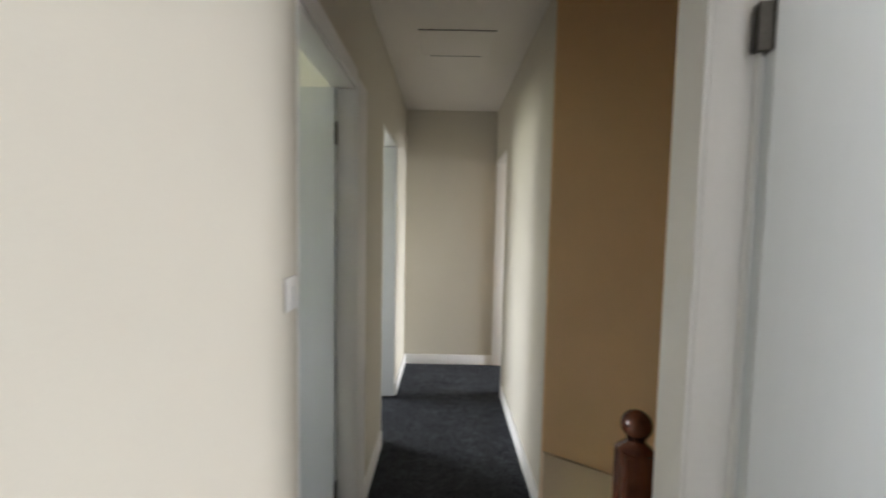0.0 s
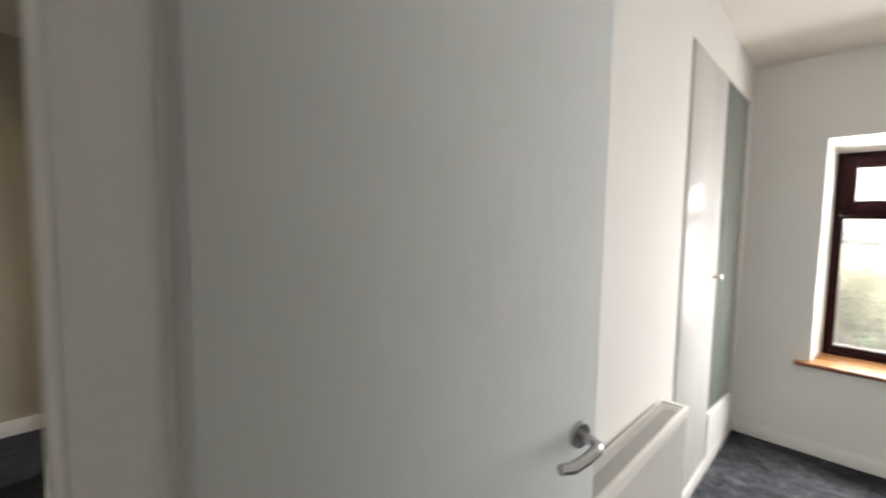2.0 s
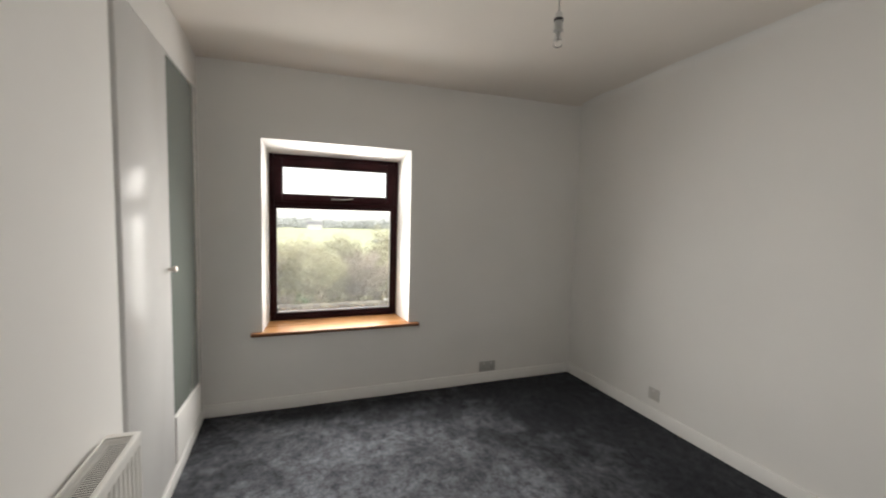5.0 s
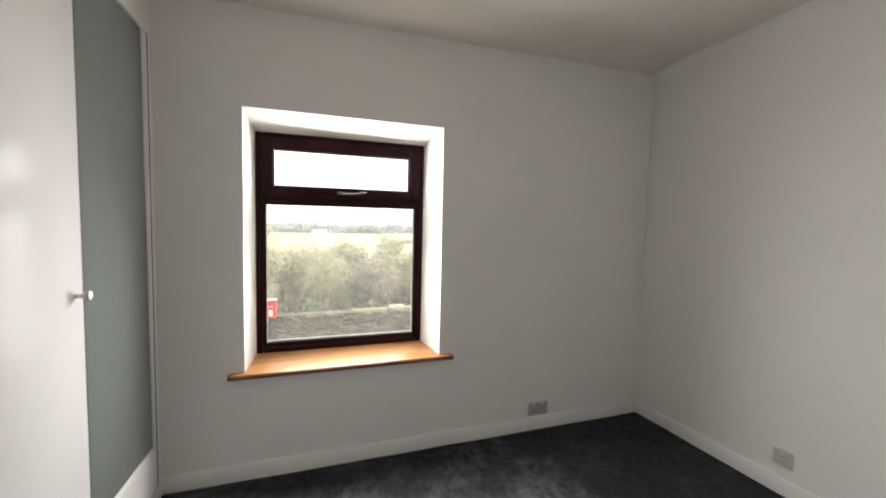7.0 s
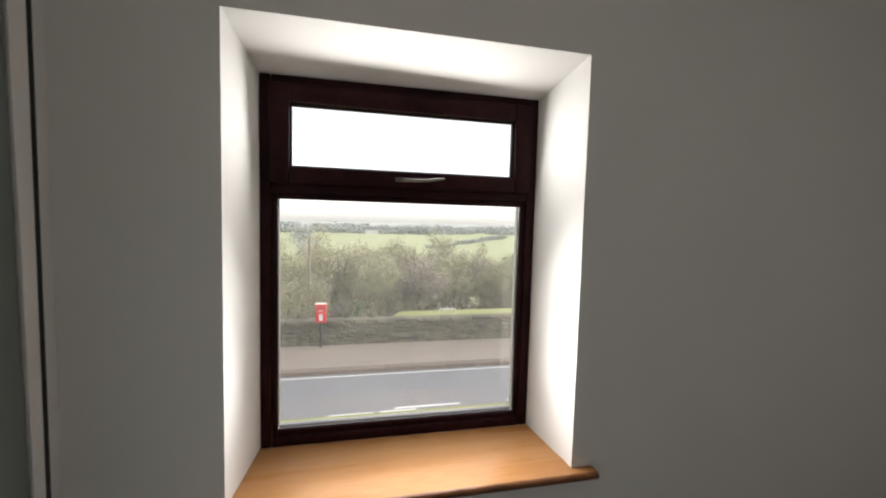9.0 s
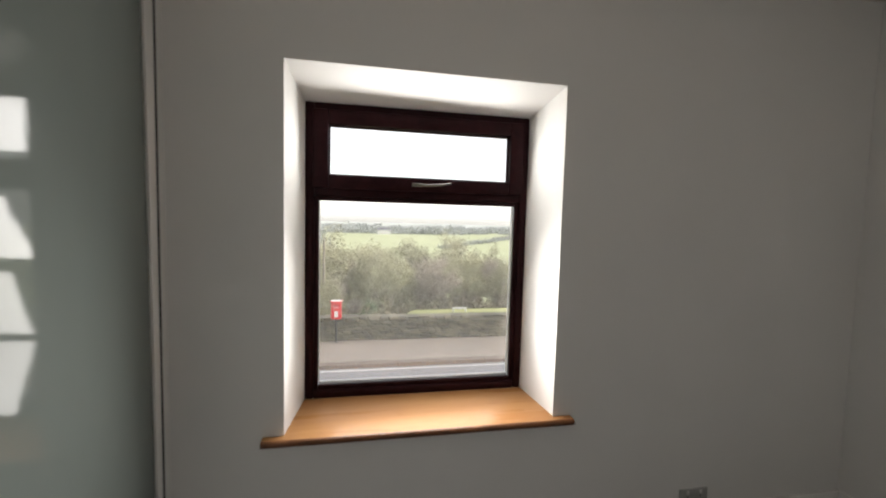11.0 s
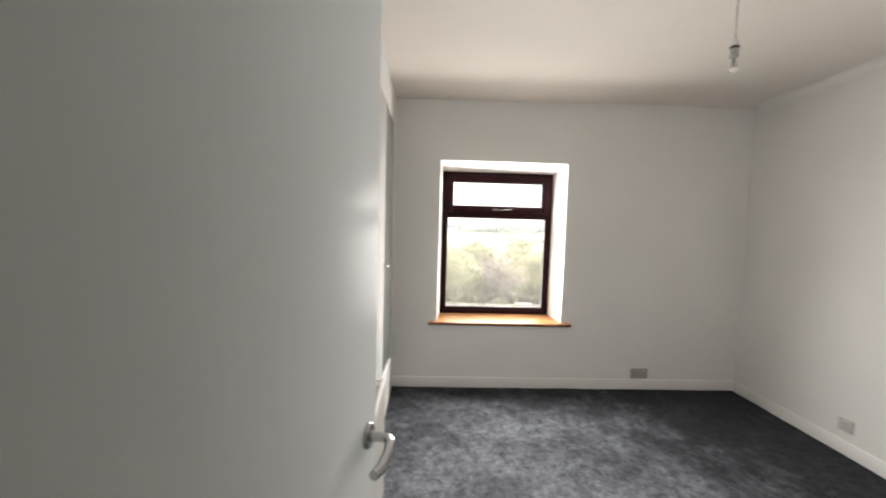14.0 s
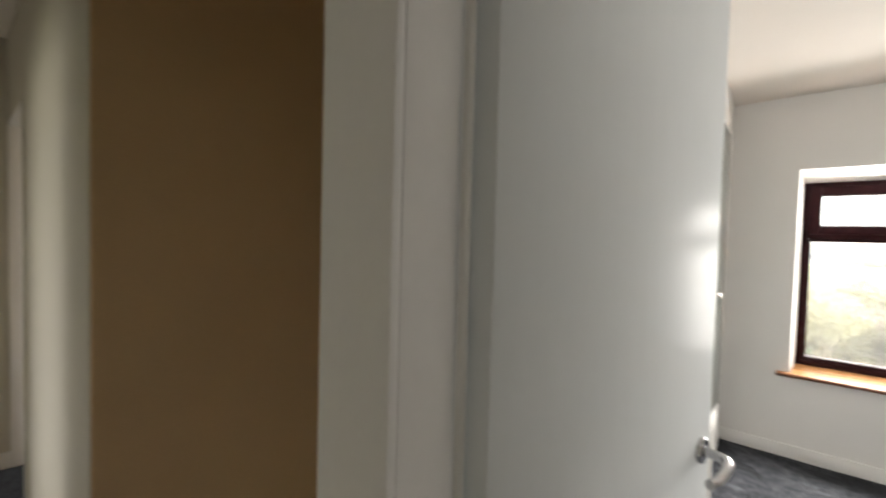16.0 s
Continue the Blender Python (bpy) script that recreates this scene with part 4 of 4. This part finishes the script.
while y < 8:
    w = rnd.uniform(0.24, 0.52)
    m = Matrix.Translation((WALLX + 0.2, y + w / 2, GZ + 0.09 + rows_z[-1] + 0.04)) @ Matrix.Diagonal((0.5, w * 1.06, rnd.uniform(0.09, 0.125), 1))
    ob = new("coping_stone", stone_meshes[k % 8])
    ob.parent = sw_wall
    ob.matrix_basis = m
    k += 1
    y += w

# low bench on the grass beyond the wall
gx, gy = 28.5, -8.05
pt = thing("garden_bench", "low pale wooden bench on the grass", "bench", at=(gx, gy, ground_z(gx, gy)))
boxpart("seat", PALEPL, pt, (-0.16, 0.16, -0.60, 0.60, 0.31, 0.345), 0.01)
for yy in (-0.52, 0.44):
    boxpart("leg", PALEPL, pt, (-0.12, 0.12, yy, yy + 0.05, -0.1, 0.31))

# telegraph pole
px, py = 34.0, 2.45
tp = thing("telegraph_pole", "dark wooden telegraph pole among the trees", "pole", at=(px, py, ground_z(px, py)))
bm = bmesh.new()
tube(bm, [(0, 0, -0.3), (0, 0, -0.43 - ground_z(px, py))], [0.14, 0.09], 12)
part("pole", bm, BARK, tp, smooth=True)


# ---- trees: early spring, bare limbs with haze of buds ----
def tree_meshes(seed, height, spread, twigs, twig_mat, twig_len):
    r = random.Random(seed)
    wood, tw = bmesh.new(), bmesh.new()
    ends = []

    def limb(p, d, length, rad, level):
        pts, rs = [p], [rad]
        q = Vector(p)
        dd = Vector(d)
        steps = 4
        for s in range(steps):
            dd = (dd + Vector((r.uniform(-0.25, 0.25), r.uniform(-0.25, 0.25), 0.10 + r.uniform(-0.1, 0.1)))).normalized()
            q = q + dd * (length / steps)
            pts.append(tuple(q))
            rs.append(rad * (1 - 0.8 * (s + 1) / steps) + 0.006)
            if level < 3 and s >= 1:
                for _ in range(2 if level < 2 else 1):
                    a = r.uniform(0, 2 * math.pi)
                    side = Vector((math.cos(a), math.sin(a), r.uniform(0.1, 0.7))) * spread
                    limb(tuple(q), (dd * 0.7 + side).normalized(), length * r.uniform(0.42, 0.62), rs[-1] * 0.65, level + 1)
        if level >= 1:
            ends.extend((Vector(a), level) for a in pts[2:])
        tube(wood, pts, rs, 6 if level == 0 else 4 if level < 2 else 3)

    limb((0, 0, -0.3), (r.uniform(-0.08, 0.08), r.uniform(-0.08, 0.08), 1), height * 0.62, height * 0.022, 0)
    for _ in range(twigs):
        e, lv = r.choice(ends)
        c = e + Vector((r.gauss(0, 0.32), r.gauss(0, 0.32), r.gauss(0.05, 0.3))) * (height / 9)
        d = Vector((r.uniform(-1, 1), r.uniform(-1, 1), r.uniform(-0.2, 1.1))).normalized()
        s = Vector((r.uniform(-1, 1), r.uniform(-1, 1), r.uniform(-1, 1))).cross(d).normalized()
        ln, wd = twig_len * r.uniform(0.5, 1.5), twig_len * r.uniform(0.04, 0.13)
        a, b, c2 = c - s * wd, c + s * wd, c + d * ln
        tw.faces.new([tw.verts.new(v) for v in (a, b, c2)])
        tw.faces.new([tw.verts.new(v) for v in (c + d * ln * 0.3, c + d * ln * 0.45 + s * wd * 1.5, c + d * ln * 0.7 + s * ln * 0.45)])
    return mesh_of("trunk", wood, BARK), mesh_of("crown", tw, twig_mat)


KINDS = []
for k, (hh, sp, nt, mt, tl) in enumerate(((10, 0.85, 5200, TWIG, 0.36), (9, 0.95, 5200, TWIGB, 0.34), (11, 0.75, 5200, TWIG, 0.38), (8, 1.0, 5000, TWIGB, 0.33),
                                          (9.5, 0.9, 5600, TWIG, 0.38), (7, 0.7, 5200, TWIGG, 0.38))):
    KINDS.append(tree_meshes(20 + k, hh, sp, nt, mt, tl))
LAB = ["bare spring tree with olive budding crown", "bare brown winter tree in the valley", "tall thin tree with olive buds",
       "spreading bare brown tree", "olive budding tree with dense twigs", "dark evergreen tree among bare trees"]
r = random.Random(11)


def plant(x, y, k, size):
    t = thing("tree", LAB[k], "tree", "valley trees", at=(x, y, ground_z(x, y)), turn=r.uniform(0, 360))
    t.scale = (size, size, size)
    for nm, me in zip(("trunk", "crown"), KINDS[k]):
        ob = new(nm, me)
        ob.parent = t


for row, (xr, count, size) in enumerate(((43, 12, 0.66), (49, 15, 0.79), (57, 17, 0.95), (67, 18, 1.07), (80, 20, 1.16))):
    for k in range(count):
        y = 0.19 * xr - (0.19 + 0.54) * xr * (k + r.uniform(0.1, 0.9)) / count
        plant(xr + r.uniform(-3, 3), y, r.choice((0, 0, 1, 1, 2, 3, 4, 4)), size * r.uniform(0.7, 1.28))
plant(36, -0.7, 5, 0.55)
plant(33, -2.8, 2, 0.5)
plant(31, 1.5, 0, 0.5)
plant(33, 3.8, 4, 0.5)

under = bmesh.new()
ru = random.Random(8)
for _ in range(42000):
    x = 26 + 64 * ru.random()
    y = x * (0.21 - 0.75 * ru.random())
    if x < 38 and y < -2.4 - 0.05 * (x - 20):
        continue
    c = Vector((x, y, ground_z(x, y) + abs(ru.gauss(0, 1.1)) * (0.5 + x / 60)))
    ln = ru.uniform(0.15, 0.5)
    d = Vector((ru.uniform(-0.6, 0.6), ru.uniform(-0.6, 0.6), ru.uniform(0.2, 1))).normalized()
    sd = Vector((ru.uniform(-1, 1), ru.uniform(-1, 1), 0.2)).cross(d).normalized() * ln * 0.2
    under.faces.new([under.verts.new(v) for v in (c - sd, c + sd, c + d * ln)])
tagged(new("undergrowth", mesh_of("undergrowth", under, UNDER)), "brown bramble and scrub under the trees", "undergrowth", kind="stuff")

# far hedges and woods along the hill, too many to count
far = bmesh.new()
r = random.Random(3)


def clump(x, y, size, n):
    z = ground_z(x, y)
    for _ in range(n):
        c = Vector((x + r.gauss(0, size * 0.5), y + r.gauss(0, size * 0.6), z + abs(r.gauss(0.25, 0.2)) * size))
        s = size * r.uniform(0.08, 0.22)
        vs = [far.verts.new(c + Vector((r.uniform(-s, s), r.uniform(-s, s), r.uniform(-s, s)))) for _ in range(4)]
        for q in ((0, 1, 2), (0, 2, 3), (0, 3, 1), (1, 3, 2)):
            far.faces.new([vs[i] for i in q])


for k in range(150):
    x = 385 + r.uniform(-25, 45)
    clump(x, r.uniform(-190, 90), r.uniform(4, 9), 110)
for k in range(90):
    x = 560 + r.uniform(-60, 120)
    clump(x, r.uniform(-300, 150), r.uniform(7, 13), 90)
for k in range(60):
    clump(250 + k * 1.2, -50 - k * 1.3 + r.uniform(-2, 2), r.uniform(2.0, 5.0), 44)
for k in range(46):
    clump(195 + k * 3.2, 14 + k * 0.5 + r.uniform(-2, 2), r.uniform(3.0, 6.5), 44)
tagged(new("woodland", mesh_of("woodland", far, HAZED_FARTREE)), "far woods and hedges on the hill, haze painted into their colour", "woodland", kind="stuff")


# far farm houses
def house(x, y, w, d, h, turn, label):
    b = thing("house", label, "house", "far houses", at=(x, y, ground_z(x, y)), turn=turn)
    bm = bmesh.new()
    box(bm, -d / 2, d / 2, -w / 2, w / 2, -2, h)
    part("wall", bm, WHITEWASH, b)
    bm = bmesh.new()
    vs = [bm.verts.new(p) for p in ((-d / 2 - 0.3, -w / 2 - 0.3, h), (d / 2 + 0.3, -w / 2 - 0.3, h), (d / 2 + 0.3, w / 2 + 0.3, h), (-d / 2 - 0.3, w / 2 + 0.3, h),
                                    (0, -w / 2 - 0.3, h + d * 0.4), (0, w / 2 + 0.3, h + d * 0.4))]
    for q in ((0, 1, 4), (2, 3, 5), (1, 2, 5, 4), (3, 0, 4, 5), (0, 3, 2, 1)):
        bm.faces.new([vs[i] for i in q])
    part("roof", bm, SLATE, b)
    for i in range(4):
        yy = -w / 2 + w * (i + 0.5) / 4
        boxpart("window", BLACK, b, (-d / 2 - 0.04, -d / 2 + 0.02, yy - 0.5, yy + 0.5, h * 0.35, h * 0.65))


house(51, 7.5, 9, 6, 3.6, 25, "pale house with slate roof down among the trees")
house(352, -19, 11, 7, 3.2, 5, "long white farmhouse on the far hill")
